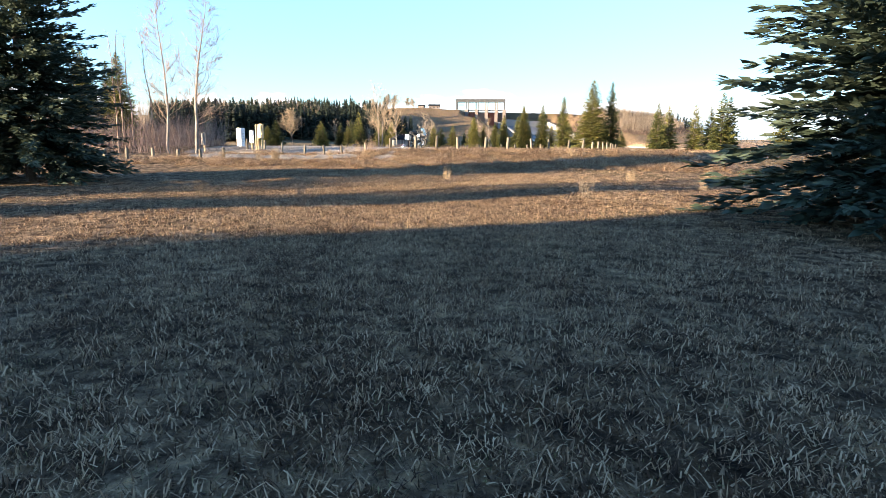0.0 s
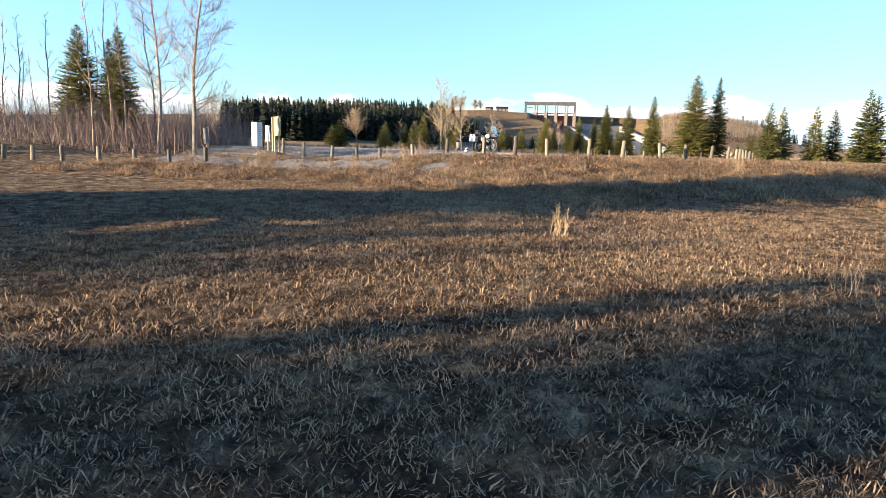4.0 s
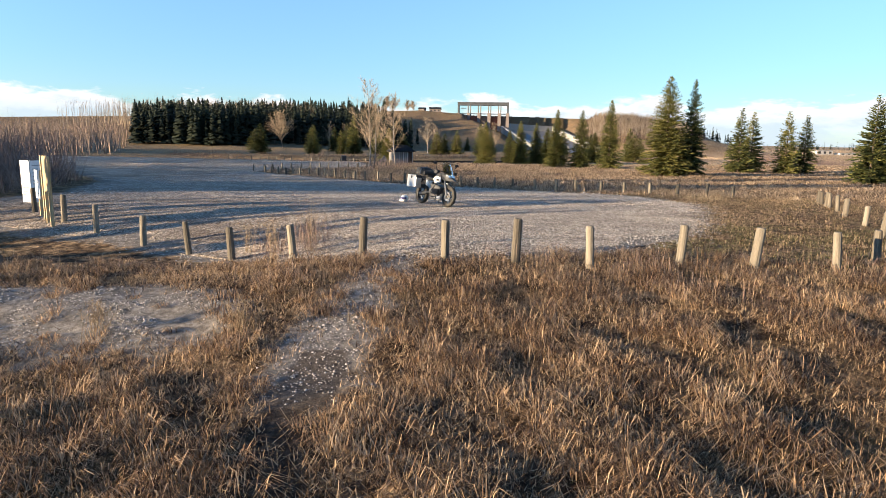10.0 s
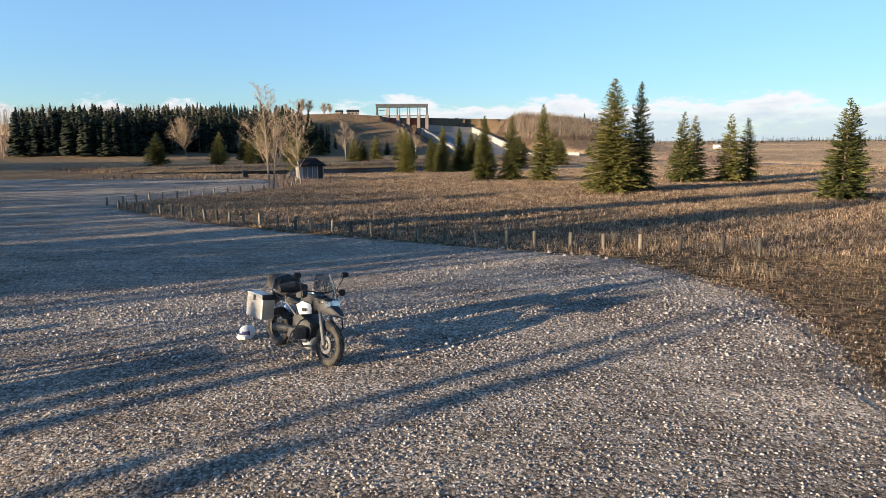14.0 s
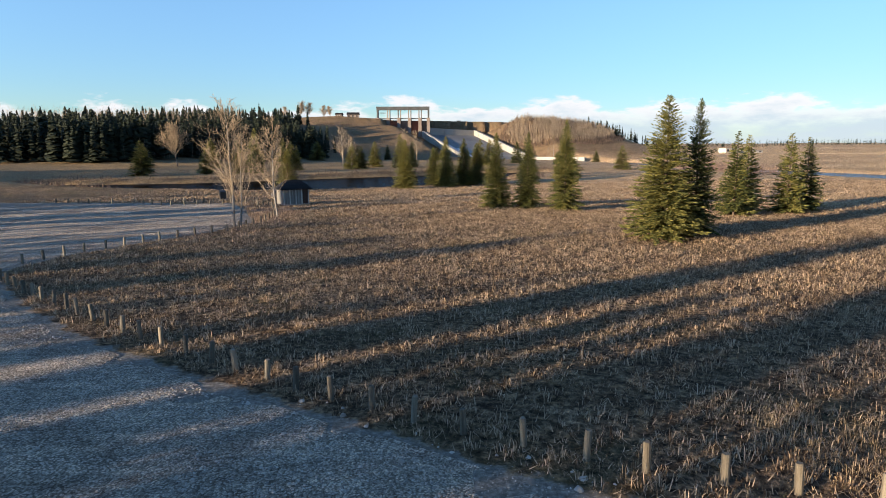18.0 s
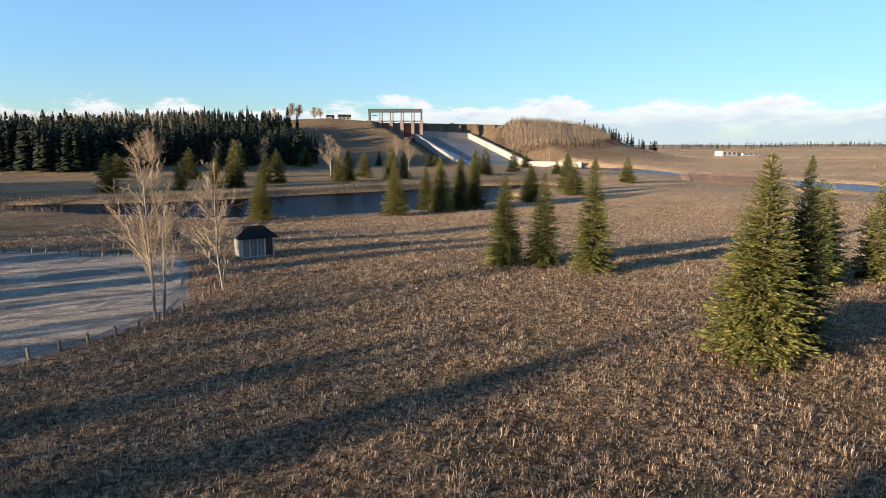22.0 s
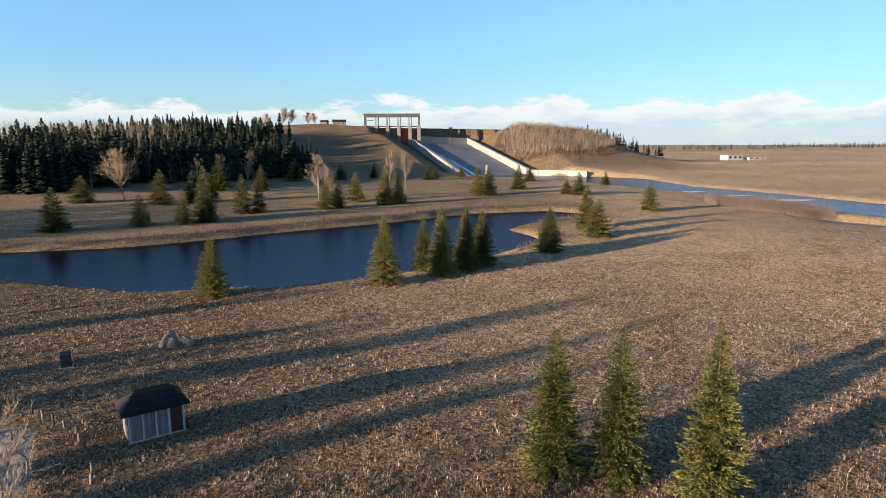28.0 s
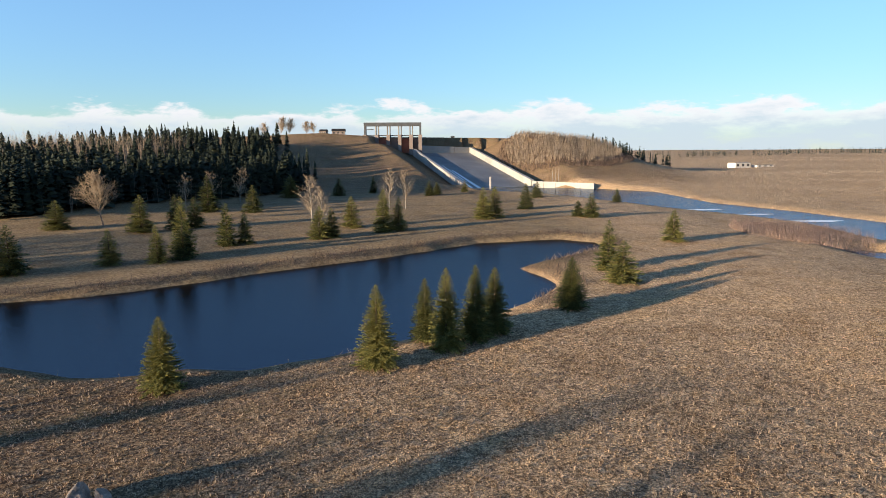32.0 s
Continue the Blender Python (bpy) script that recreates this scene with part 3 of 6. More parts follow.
def along_chute(x, y):
    """How far down the chute a place lies, 0 to 1, and how far across it."""
    ax, ay = (CHUTE_L0[0] + CHUTE_R0[0]) / 2, (CHUTE_L0[1] + CHUTE_R0[1]) / 2
    bx, by = (CHUTE_L1[0] + CHUTE_R1[0]) / 2, (CHUTE_L1[1] + CHUTE_R1[1]) / 2
    ex, ey = bx - ax, by - ay
    long2 = ex * ex + ey * ey
    return ((x - ax) * ex + (y - ay) * ey) / long2, ((x - ax) * ey - (y - ay) * ex) / math.sqrt(long2)


def height(x, y):
    x, y = np.asarray(x, float), np.asarray(y, float)
    z = np.interp(y, [-400, -60, 0, 13, 26.5, 31, 36.5, 50, 64, 80, 127, 148, 175, 215, 300, 420, 500],
                  [-3, -1.3, -1.0, -0.95, -0.75, -0.5, 0, 0, -0.4, -0.6, -0.8, -1.7, -2.0, -1.6, -1.2, -1.0, -1.0])
    z = z + 0.9 * step(25, 70, x) * step(90, 150, y) * (1 - step(210, 260, y))
    z = z + 0.06 * waves(x, y, 3.1) * (1 - step(33, 36, y) * (1 - step(64, 68, y))) + 0.12 * waves(x, y, 11) * step(66, 90, y) * step(0, 5, outside(LOT, x, y))
    z = z - 0.35 * np.exp(-((x + 14) / 5.5) ** 2 - ((y - 32.2) / 1.6) ** 2) - 0.72 * step(-6.5, -13, x) * step(-32, -24, x) * np.exp(-((y - 38.8) / 3.6) ** 2)
    # hummocks of the bank
    z = z + 0.07 * waves(x, y, 0.42) * step(27, 29, y) * (1 - step(35.6, 36.8, y)) * step(-20, -17, x) * (1 - step(6, 9, x)) * step(0.5, 1.2, np.abs(x + 7.5))
    # the plain by the river and beyond it
    east = step(62, 130, x) * step(150, 240, y) + step(110, 180, x) * (1 - step(150, 240, y))
    z = z * (1 - east) + (-3.6) * east
    far = np.hypot(x, y - 100)
    z = z + 24 * step(700, 2600, far) + 3.5 * step(190, 420, x) * step(0, 300, y) + 1.5 * waves(x, y, 160) * step(220, 500, far)
    # the rise under the wood
    z = z + 9 * step(-95, -190, x) * step(290, 420, y) + 7 * step(-60, -150, x) * step(395, 520, y)
    # the dam and its shoulders
    crest = np.interp(x, [-900, -400, -180, -125, -60, 60, 115, 160, 205, 245, 320], [20, 30, 37, 41, 39, 38, 36, 29, 12, 3, 0])
    rise = np.interp(y, [500, 560, 640, 668, 692, 735, 760, 1400, 2400], [0, 0.05, 0.42, 0.62, 0.66, 1.0, 1.0, 0.8, 0.3])
    z = z * (1 - 0.8 * step(560, 760, y) * step(500, 200, x)) + crest * rise
    z = np.where((x > -76) & (x < -22) & (y > 706) & (y < 765), np.minimum(z, 28 + 0.1 * np.maximum(0, -35 - x)), z)
    # pond, river and chute are cut into it
    d = outside(POND, x, y)
    z = np.where(d < 12, np.minimum(z, WATER_POND - 1.6 + (z - WATER_POND + 1.6) * step(-4, 5.5, d + 0.5 * waves(x, y, 4))), z)
    for poly, bank in ((RIVER, 9.0), (BACKWATER, 5.0)):
        d = outside(poly, x, y)
        z = np.where(d < bank, WATER_RIVER - 1.5 + (z - WATER_RIVER + 1.5) * step(-4, bank, d), z)
    s, c = along_chute(x, y)
    wide = 37 - 2 * np.clip(s, 0, 1)
    floor = CHUTE_Z0 + (CHUTE_Z1 - CHUTE_Z0) * np.clip(s, 0, 1)
    cut = (s > -0.06) & (s < 1.15) & (np.abs(c) < wide + 40)
    return np.where(cut, np.minimum(z, floor - 2.5 + 0.5 * np.maximum(0, np.abs(c) - wide)), z)


def ground(x, y):
    return float(height(np.array([x]), np.array([y]))[0])


# ---- helpers for meshes ----
def mesh_object(name, verts, faces, mat, parent=None, smooth=False):
    me = bpy.data.meshes.new(name)
    verts, faces = np.asarray(verts, np.float32), np.asarray(faces, np.int32)
    n, k = faces.shape
    me.vertices.add(len(verts))
    me.vertices.foreach_set("co", verts.ravel())
    me.loops.add(n * k)
    me.loops.foreach_set("vertex_index", faces.ravel())
    me.polygons.add(n)
    me.polygons.foreach_set("loop_start", np.arange(n, dtype=np.int32) * k)
    me.update(calc_edges=True)
    me.materials.append(mat)
    if smooth:
        me.shade_smooth()
    ob = new(name, me)
    ob.parent = parent
    return ob


def part(name, bm, mat, parent, label=""):
    me = bpy.data.meshes.new(name)
    bm.to_mesh(me)
    bm.free()
    me.materials.append(mat)
    ob = new(name, me)
    ob.parent = parent
    return tagged(ob, label)


def thing(name, m, label, category, group=""):
    ob = new(name)
    ob.matrix_basis = m
    ob.empty_display_size = 0.2
    return tagged(ob, label, category, group)


def at(x, y, turn=0.0, lift=0.0):
    return pose(x, y, ground(x, y) + lift, 0, 0, turn)


def box(bm, x0, x1, y0, y1, z0, z1, bevel=0.0, m=None):
    made = bmesh.ops.create_cube(bm, size=1)["verts"]
    mat = Matrix.Translation(((x0 + x1) / 2, (y0 + y1) / 2, (z0 + z1) / 2)) @ Matrix.Diagonal((x1 - x0, y1 - y0, z1 - z0, 1))
    bmesh.ops.transform(bm, matrix=(m @ mat) if m else mat, verts=made)
    if bevel:
        es = list({e for v in made for e in v.link_edges})
        bmesh.ops.bevel(bm, geom=es, offset=bevel, segments=2, affect="EDGES", profile=0.6)
    return bm


def boxed(*a, **k):
    return box(bmesh.new(), *a, **k)


def tube(bm, points, radii, sides=8, cap=True):
    """A round bar along points, with a radius at each."""
    pts = [Vector(p) for p in points]
    rings = []
    for i, p in enumerate(pts):
        d = (pts[min(i + 1, len(pts) - 1)] - pts[max(i - 1, 0)]).normalized()
        a = d.orthogonal().normalized() if i == 0 else (last - d * last.dot(d)).normalized()
        last = a
        b = d.cross(a)
        r = radii[i] if isinstance(radii, (list, tuple)) else radii
        rings.append([bm.verts.new(p + (a * math.cos(t) + b * math.sin(t)) * r) for t in (2 * math.pi * k / sides for k in range(sides))])
    for u, v in zip(rings, rings[1:]):
        for k in range(sides):
            bm.faces.new((u[k], u[(k + 1) % sides], v[(k + 1) % sides], v[k]))
    if cap:
        bm.faces.new(rings[0][::-1])
        bm.faces.new(rings[-1])
    return bm


def tubed(*a, **k):
    return tube(bmesh.new(), *a, **k)


# ---- ground ----
def spaced(*runs):
    """Grid lines: (from, to, spacing) one after another."""
    out = []
    for a, b, s in runs:
        out.append(np.linspace(a, b, max(1, round(abs(b - a) / s)), endpoint=False))
    return np.concatenate(out + [[runs[-1][1]]])


gx = spaced((-4500, -1200, 330), (-1200, -500, 60), (-500, -180, 13), (-180, -60, 4), (-60, -34, 1.6), (-34, -9.6, 0.6), (-9.6, -3.6, 0.24), (-3.6, 24, 0.6), (24, 60, 1.6), (60, 180, 4), (180, 500, 13), (500, 1200, 60), (1200, 4500, 330))
gy = spaced((-1500, -200, 100), (-200, -20, 12), (-20, -4, 1.6), (-4, 18, 0.6), (18, 37, 0.3), (37, 72, 0.6), (72, 130, 1.5), (130, 300, 2.4), (300, 560, 6), (560, 800, 5), (800, 1400, 40), (1400, 4600, 320))
px, py = np.meshgrid(gx, gy)
pz = height(px, py)
nx, ny = len(gx), len(gy)
ids = np.arange(nx * ny).reshape(ny, nx)
quads = np.stack([ids[:-1, :-1], ids[:-1, 1:], ids[1:, 1:], ids[1:, :-1]], -1).reshape(-1, 4)
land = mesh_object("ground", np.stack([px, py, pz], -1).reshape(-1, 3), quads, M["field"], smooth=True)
tagged(land, "rolling ground of dry straw-coloured grass around a gravel lot", "ground", kind="structure")
PATH = [(-7.5, 37.6), (-7.6, 35.7), (-7.7, 34), (-7.5, 32.0)]
SWALE = [(-19, 34.6), (-15.8, 34.6), (-14, 35.0), (-11, 35.2), (-9.4, 34.4), (-9.3, 33), (-10.7, 32.8), (-12.2, 32.7), (-13, 31.7), (-16, 31.2), (-19, 32)]


def path_gap(x, y, line):
    best = np.full(np.shape(x), 1e9)
    for (ax, ay), (bx, by) in zip(line, line[1:]):
        ex, ey = bx - ax, by - ay
        s = np.clip(((x - ax) * ex + (y - ay) * ey) / (ex * ex + ey * ey), 0, 1)
        best = np.minimum(best, np.hypot(x - ax - s * ex, y - ay - s * ey))
    return best


def bare(x, y):
    """Where gravel lies open: the lot and its rim, the path down the bank, the stony swale."""
    d = np.minimum(outside(LOT, x, y), np.minimum(path_gap(x, y, PATH) - 0.32, outside(SWALE, x, y)))
    bank = np.minimum(np.abs(outside(RIVER, x, y) - 4) - 6, np.abs(outside(BACKWATER, x, y)) - 3)
    return np.maximum(1 - step(-0.9, 1.5, d), 0.25 * (1 - step(-2, 4, bank)))


val = bare(px, py).reshape(-1)
attr = land.data.attributes.new("bare", "FLOAT", "POINT")
attr.data.foreach_set("value", val.astype(np.float32))
# taller, paler grass on the open flats towards the river and beyond it, its tone also raised for sunlit stalks
flat = step(95, 155, py + 0.45 * px) * step(-38, 2, px + 0.12 * (py - 130)) * (1 - step(540, 600, py) * (1 - step(150, 230, px)))
attr = land.data.attributes.new("pale", "FLOAT", "POINT")
shore = 1 - step(3, 15, outside(RIVER, px, py))  # dry sand along the river
attr.data.foreach_set("value", np.maximum(shore, 0.85 * flat * (1 - step(215, 235, py - 0.55 * px) * step(45, 20, px))).reshape(-1).astype(np.float32))

TRAIL = [(-7.5, 32.6), (-7.2, 30.4), (-7.05, 28.2), (-6.9, 26.5), (-6.5, 24.3), (-6.0, 22.1), (-5.5, 20.3), (-5.0, 18.6)]


def trodden(x, y):
    """Where feet have worn the grass to dirt."""
    return (1 - step(0.08, 0.55, path_gap(x, y, TRAIL))) * (0.45 + 0.55 * step(22, 28, y))


attr = land.data.attributes.new("trod", "FLOAT", "POINT")
scar = step(0.5, 2.5, outside(POND, px, py)) * (1 - step(5, 8.5, outside(POND, px, py))) * np.where((py > 226 + 0.55 * px) | (px > 8), 1.0, 0.0)  # the pond's worn far bank
attr.data.foreach_set("value", (trodden(px, py) + 0.48 * scar).reshape(-1).astype(np.float32))
across = step(232, 246, py - 0.55 * px) * step(60, 30, px) * (1 - step(420, 520, py))
attr = land.data.attributes.new("mown", "FLOAT", "POINT")
attr.data.foreach_set("value", (0.8 * across).reshape(-1).astype(np.float32))


def sheet(name, poly, z, mat, wobble=0.0, every=1.0):
    """A flat sheet with the outline of a polygon, its edge made uneven."""
    pts = []
    for (ax, ay), (bx, by) in zip(poly, poly[1:] + poly[:1]):
        k = max(1, round(math.hypot(bx - ax, by - ay) / every))
        for i in range(k):
            x, y = ax + (bx - ax) * i / k, ay + (by - ay) * i / k
            v = noise.noise_vector(Vector((x * 0.35, y * 0.35, 3.0))) * wobble
            pts.append((x + v.x, y + v.y, z))
    bm = bmesh.new()
    vs = [bm.verts.new(p) for p in pts]
    es = [bm.edges.new((a, b)) for a, b in zip(vs, vs[1:] + vs[:1])]
    bmesh.ops.triangle_fill(bm, use_beauty=True, edges=es)
    return part(name, bm, mat, None)


def grown(poly, d):
    """The polygon pushed outwards by about d."""
    cx, cy = sum(p[0] for p in poly) / len(poly), sum(p[1] for p in poly) / len(poly)
    area = sum(a[0] * b[1] - b[0] * a[1] for a, b in zip(poly, poly[1:] + poly[:1]))
    out = []
    for (ax, ay), (bx, by), (qx, qy) in zip(poly[-1:] + poly[:-1], poly, poly[1:] + poly[:1]):
        tx, ty = qx - ax, qy - ay
        s = math.copysign(d, area) / (math.hypot(tx, ty) or 1)
        out.append((bx + ty * s, by - tx * s))
    return out


tagged(sheet("water", grown(POND, 5), WATER_POND, M["pond"], every=30), "still dark pond reflecting the blue sky", "pond", kind="structure")
tagged(sheet("water", grown(RIVER, 7), WATER_RIVER, M["river"], every=60), "blue river curving away from the spillway", "river", kind="structure")
tagged(sheet("water", grown(BACKWATER, 4), WATER_RIVER, M["river"], every=30), "shallow backwater beside the river", "river", kind="structure")

lot = sheet("parking_lot", LOT, 0, M["lot"], wobble=0.55, every=0.7)
bm = bmesh.new()
bm.from_mesh(lot.data)
for axis, lines in ((0, [k * 1.5 for k in range(-58, 2)]), (1, [37 + 1.5 * k for k in range(26)] + [78, 82, 88, 96, 104, 112, 120])):
    for k in lines:
        co = Vector((k, 0, 0)) if axis == 0 else Vector((0, k, 0))
        bmesh.ops.bisect_plane(bm, geom=bm.verts[:] + bm.edges[:] + bm.faces[:], plane_co=co, plane_no=Vector((1, 0, 0)) if axis == 0 else Vector((0, 1, 0)))
zs = height(np.array([v.co.x for v in bm.verts]), np.array([v.co.y for v in bm.verts]))
for v, z in zip(bm.verts, zs):
    v.co.z = z + (-0.05 if v.is_boundary else 0.02)
bmesh.ops.recalc_face_normals(bm, faces=bm.faces[:])
if bm.faces[0].normal.z < 0:
    bmesh.ops.reverse_faces(bm, faces=bm.faces[:])
bm.to_mesh(lot.data)
bm.free()
tagged(lot, "grey gravel parking lot with long shadows across it", "parking lot", kind="structure")


# ---- trees ----
def spruce_crown(seed, whorls, per, gap, twig, high=10.0, wide=2.3, bottom=0.5, mat="needle"):
    """Whorls of drooping branches, each set with many small flat sprays."""
    rng = np.random.default_rng(seed)
    V = []
    for w in range(whorls):
        f = w / (whorls - 1)
        z0 = bottom + (high - 0.1 - bottom) * f ** 0.92
        reach = wide * (0.05 + 0.95 * (1 - f) ** 0.82) * (0.82 if w == 0 else 1.0)
        for b in range(max(3, round(per * (1 - 0.45 * f)))):
            a = rng.uniform(0, 2 * math.pi)
            z = z0 + rng.normal(0, 0.13) * (1 - 0.7 * f)
            L = reach * rng.uniform(0.62, 1.12)
            rise = -0.10 + 0.55 * f + rng.uniform(-0.12, 0.12)
            n = max(4, int(L / gap))
            s = np.sort(rng.uniform(0.12, 1.0, n))
            out = np.array([math.cos(a), math.sin(a), 0.0])
            side = np.array([-math.sin(a), math.cos(a), 0.0])
            base = out * (s * L)[:, None]
            base[:, 2] = z + L * (rise * s - 0.32 * s * s * (1 - f) + 0.18 * s ** 4) + rng.normal(0, 0.02, n)
            spread = rng.uniform(-1, 1, n) * (1.15 - 0.7 * s)
            d = out * (0.75 - 0.35 * np.abs(spread))[:, None] + side * spread[:, None]
            d[:, 2] += rng.uniform(-0.38, 0.15, n) + 0.5 * f
            d /= np.linalg.norm(d, axis=1)[:, None]
            size = twig * rng.uniform(0.65, 1.3, n) * (0.55 + 0.75 * (1 - f)) * (1.1 - 0.35 * s)
            d *= size[:, None]
            up = np.stack([rng.normal(0, 0.5, n), rng.normal(0, 0.5, n), np.ones(n)], 1)
            wv = np.cross(d, up)
            wv *= (size * 0.19 / (np.linalg.norm(wv, axis=1) + 1e-9))[:, None]
            base = base + side * (spread * 0.10 * L * (1 - s))[:, None]
            V.append(np.stack([base, base + d * 0.45 + wv, base + d, base + d * 0.45 - wv], 1))
    n = max(6, int(0.5 / gap))
    tip = np.zeros((n, 3))
    tip[:, 2] = np.linspace(high - 0.55, high - 0.1, n)
    ang = rng.uniform(0, 6.28, n)
    d = np.stack([np.cos(ang) * 0.12, np.sin(ang) * 0.12, np.full(n, 0.22)], 1)
    wv = np.cross(d, (0, 0, 1.0)) * 0.25
    V.append(np.stack([tip, tip + d * 0.5 + wv, tip + d, tip + d * 0.5 - wv], 1))
    V = np.concatenate(V).reshape(-1, 3)
    me = bpy.data.meshes.new("crown")
    me.from_pydata(V.tolist(), [], np.arange(len(V)).reshape(-1, 4).tolist())
    me.materials.append(M[mat])
    return me


def trunk_mesh(high, r, mat):
    bm = tubed([(0, 0, -0.3), (0, 0, 0.25), (0.02, 0.01, high * 0.5), (0, 0, high)], [r * 1.3, r, r * 0.6, r * 0.08], 8)
    me = bpy.data.meshes.new("trunk")
    bm.to_mesh(me)
    bm.free()
    me.materials.append(mat)
    return me


SPRUCE_TRUNK = trunk_mesh(9.8, 0.15, M["bark"])
FINE = [spruce_crown(11, 56, 18, 0.026, 0.25), spruce_crown(12, 52, 17, 0.027, 0.25)]
PLAIN = [spruce_crown(21 + i, 36, 12, 0.055, 0.46, wide=2.3 + 0.25 * (i % 2)) for i in range(3)]
LARGE = spruce_crown(31, 46, 17, 0.026, 0.26, high=8.5, wide=3.3, bottom=0.7, mat="needle_blue")


def spruce(x, y, high, wide, kind, turn, label, group="spruces"):
    crown = FINE[kind] if kind < 2 else PLAIN[kind - 2] if kind < 5 else LARGE
    full_h, full_w = (8.5, 3.3) if kind == 5 else (10.0, 2.3)
    t = thing("spruce_tree", at(x, y, turn), label, "spruce tree", group)
    t.scale = (wide / full_w, wide / full_w, high / full_h)
    new("trunk", SPRUCE_TRUNK).parent = t
    new("crown", crown).parent = t
    return t


BY_LOT = [(9.6, 94.3, 10.3, 2.9, 0), (12.5, 95.8, 10.1, 1.9, 1), (-0.6, 120.4, 8.5, 2.0, 0), (3.0, 120.0, 8.5, 1.9, 1), (6.7, 116.8, 9.7, 2.0, 0),
          (22.3, 110.5, 8.2, 1.9, 2), (24.6, 113.0, 7.9, 1.8, 3), (29.2, 113.5, 8.2, 2.0, 4), (32.4, 115.8, 7.8, 1.9, 2), (25.3, 85.3, 7.7, 1.8, 3),
          (26.5, 86.4, 7.3, 1.7, 4), (33.6, 87.0, 6.8, 1.9, 2)]
for i, (x, y, h, w, k) in enumerate(BY_LOT):
    spruce(x, y, h, w, k, 47 * i, "green spruce, sunlit on one side, standing in dry grass", "spruces in the meadow")
BY_POND = [(-37, 168, 8.1, 2.2), (-14.7, 174.5, 9.9, 2.4), (-9.3, 185, 8.4, 2.0), (-6.5, 181, 10.6, 2.3), (-2.6, 184.6, 10.2, 2.3), (0.3, 188, 9.2, 2.4),
           (13.6, 200, 8.2, 2.6), (27.4, 218.7, 8.1, 3.0), (27.9, 231, 10.4, 2.8), (56, 269, 8.6, 3.1), (48.2, 328, 8.9, 3.0), (44.3, 332, 6.0, 2.6),
           (29.2, 364, 10.8, 3.4), (43.9, 427, 8.3, 3.0), (8.5, 326, 11.4, 3.6), (13.1, 331, 11.5, 3.6), (78, 399, 6.8, 2.1)]
for i, (x, y, h, w) in enumerate(BY_POND):
    spruce(x, y, h, w * 1.15, 0 if i < 7 else 2 + i % 3, 61 * i, "spruce on the grassy shore beside the pond" if i < 10 else "spruce on the flat below the dam", "spruces by the pond")
FAR_BANK = [(-96, 229.7, 10.2, 4.0), (-80.8, 239.7, 8.0, 2.9), (-71, 241.5, 8.6, 2.6), (-67, 246, 9.5, 2.9), (-69, 251, 14.2, 3.2), (-64, 267, 11.4, 3.3), (-60, 269.6, 8.8, 2.7),
            (-131, 302, 9.5, 4.6), (-100, 294, 11.7, 4.6), (-92, 301, 11.0, 3.8), (-88, 306, 10.0, 3.6), (-103, 358, 14.7, 5.4), (-84, 356, 11.1, 4.6), (-41.5, 278, 9.2, 3.4),
            (-38.5, 281, 8.4, 3.2), (-35.9, 303, 10.3, 3.8), (-24.6, 292, 13.1, 3.6), (-20.2, 295, 10.3, 3.1), (-13, 445, 8.4, 3.5), (-8.9, 454, 7.4, 2.9), (7.8, 476, 7.5, 2.6),
            (-87, 433, 12, 6.0), (-64, 450, 10, 4.0), (-47, 472, 10, 3.1)]
for i, (x, y, h, w) in enumerate(FAR_BANK):
    spruce(x, y, h, w, 2 + i % 3, 37 * i, "spruce in mown grass across the pond", "spruces across the pond")
# by the camera's start
spruce(6.7, 11.1, 8.8, 3.7, 5, 20, "large blue-green spruce with low sweeping branches")
spruce(-15.2, 17.2, 9.0, 3.1, 5, 200, "large dark spruce at the meadow's edge")
for i, (x, y, h, w) in enumerate([(-36.4, 47.4, 7.6, 1.8), (-35.2, 48.8, 6.9, 1.3), (-33.2, 47.4, 7.4, 1.45), (-45, 56, 4.6, 1.3)]):
    spruce(x, y, h, w * 1.2, i % 2, 83 * i, "green spruce at the edge of a bare thicket", "spruces at the thicket")


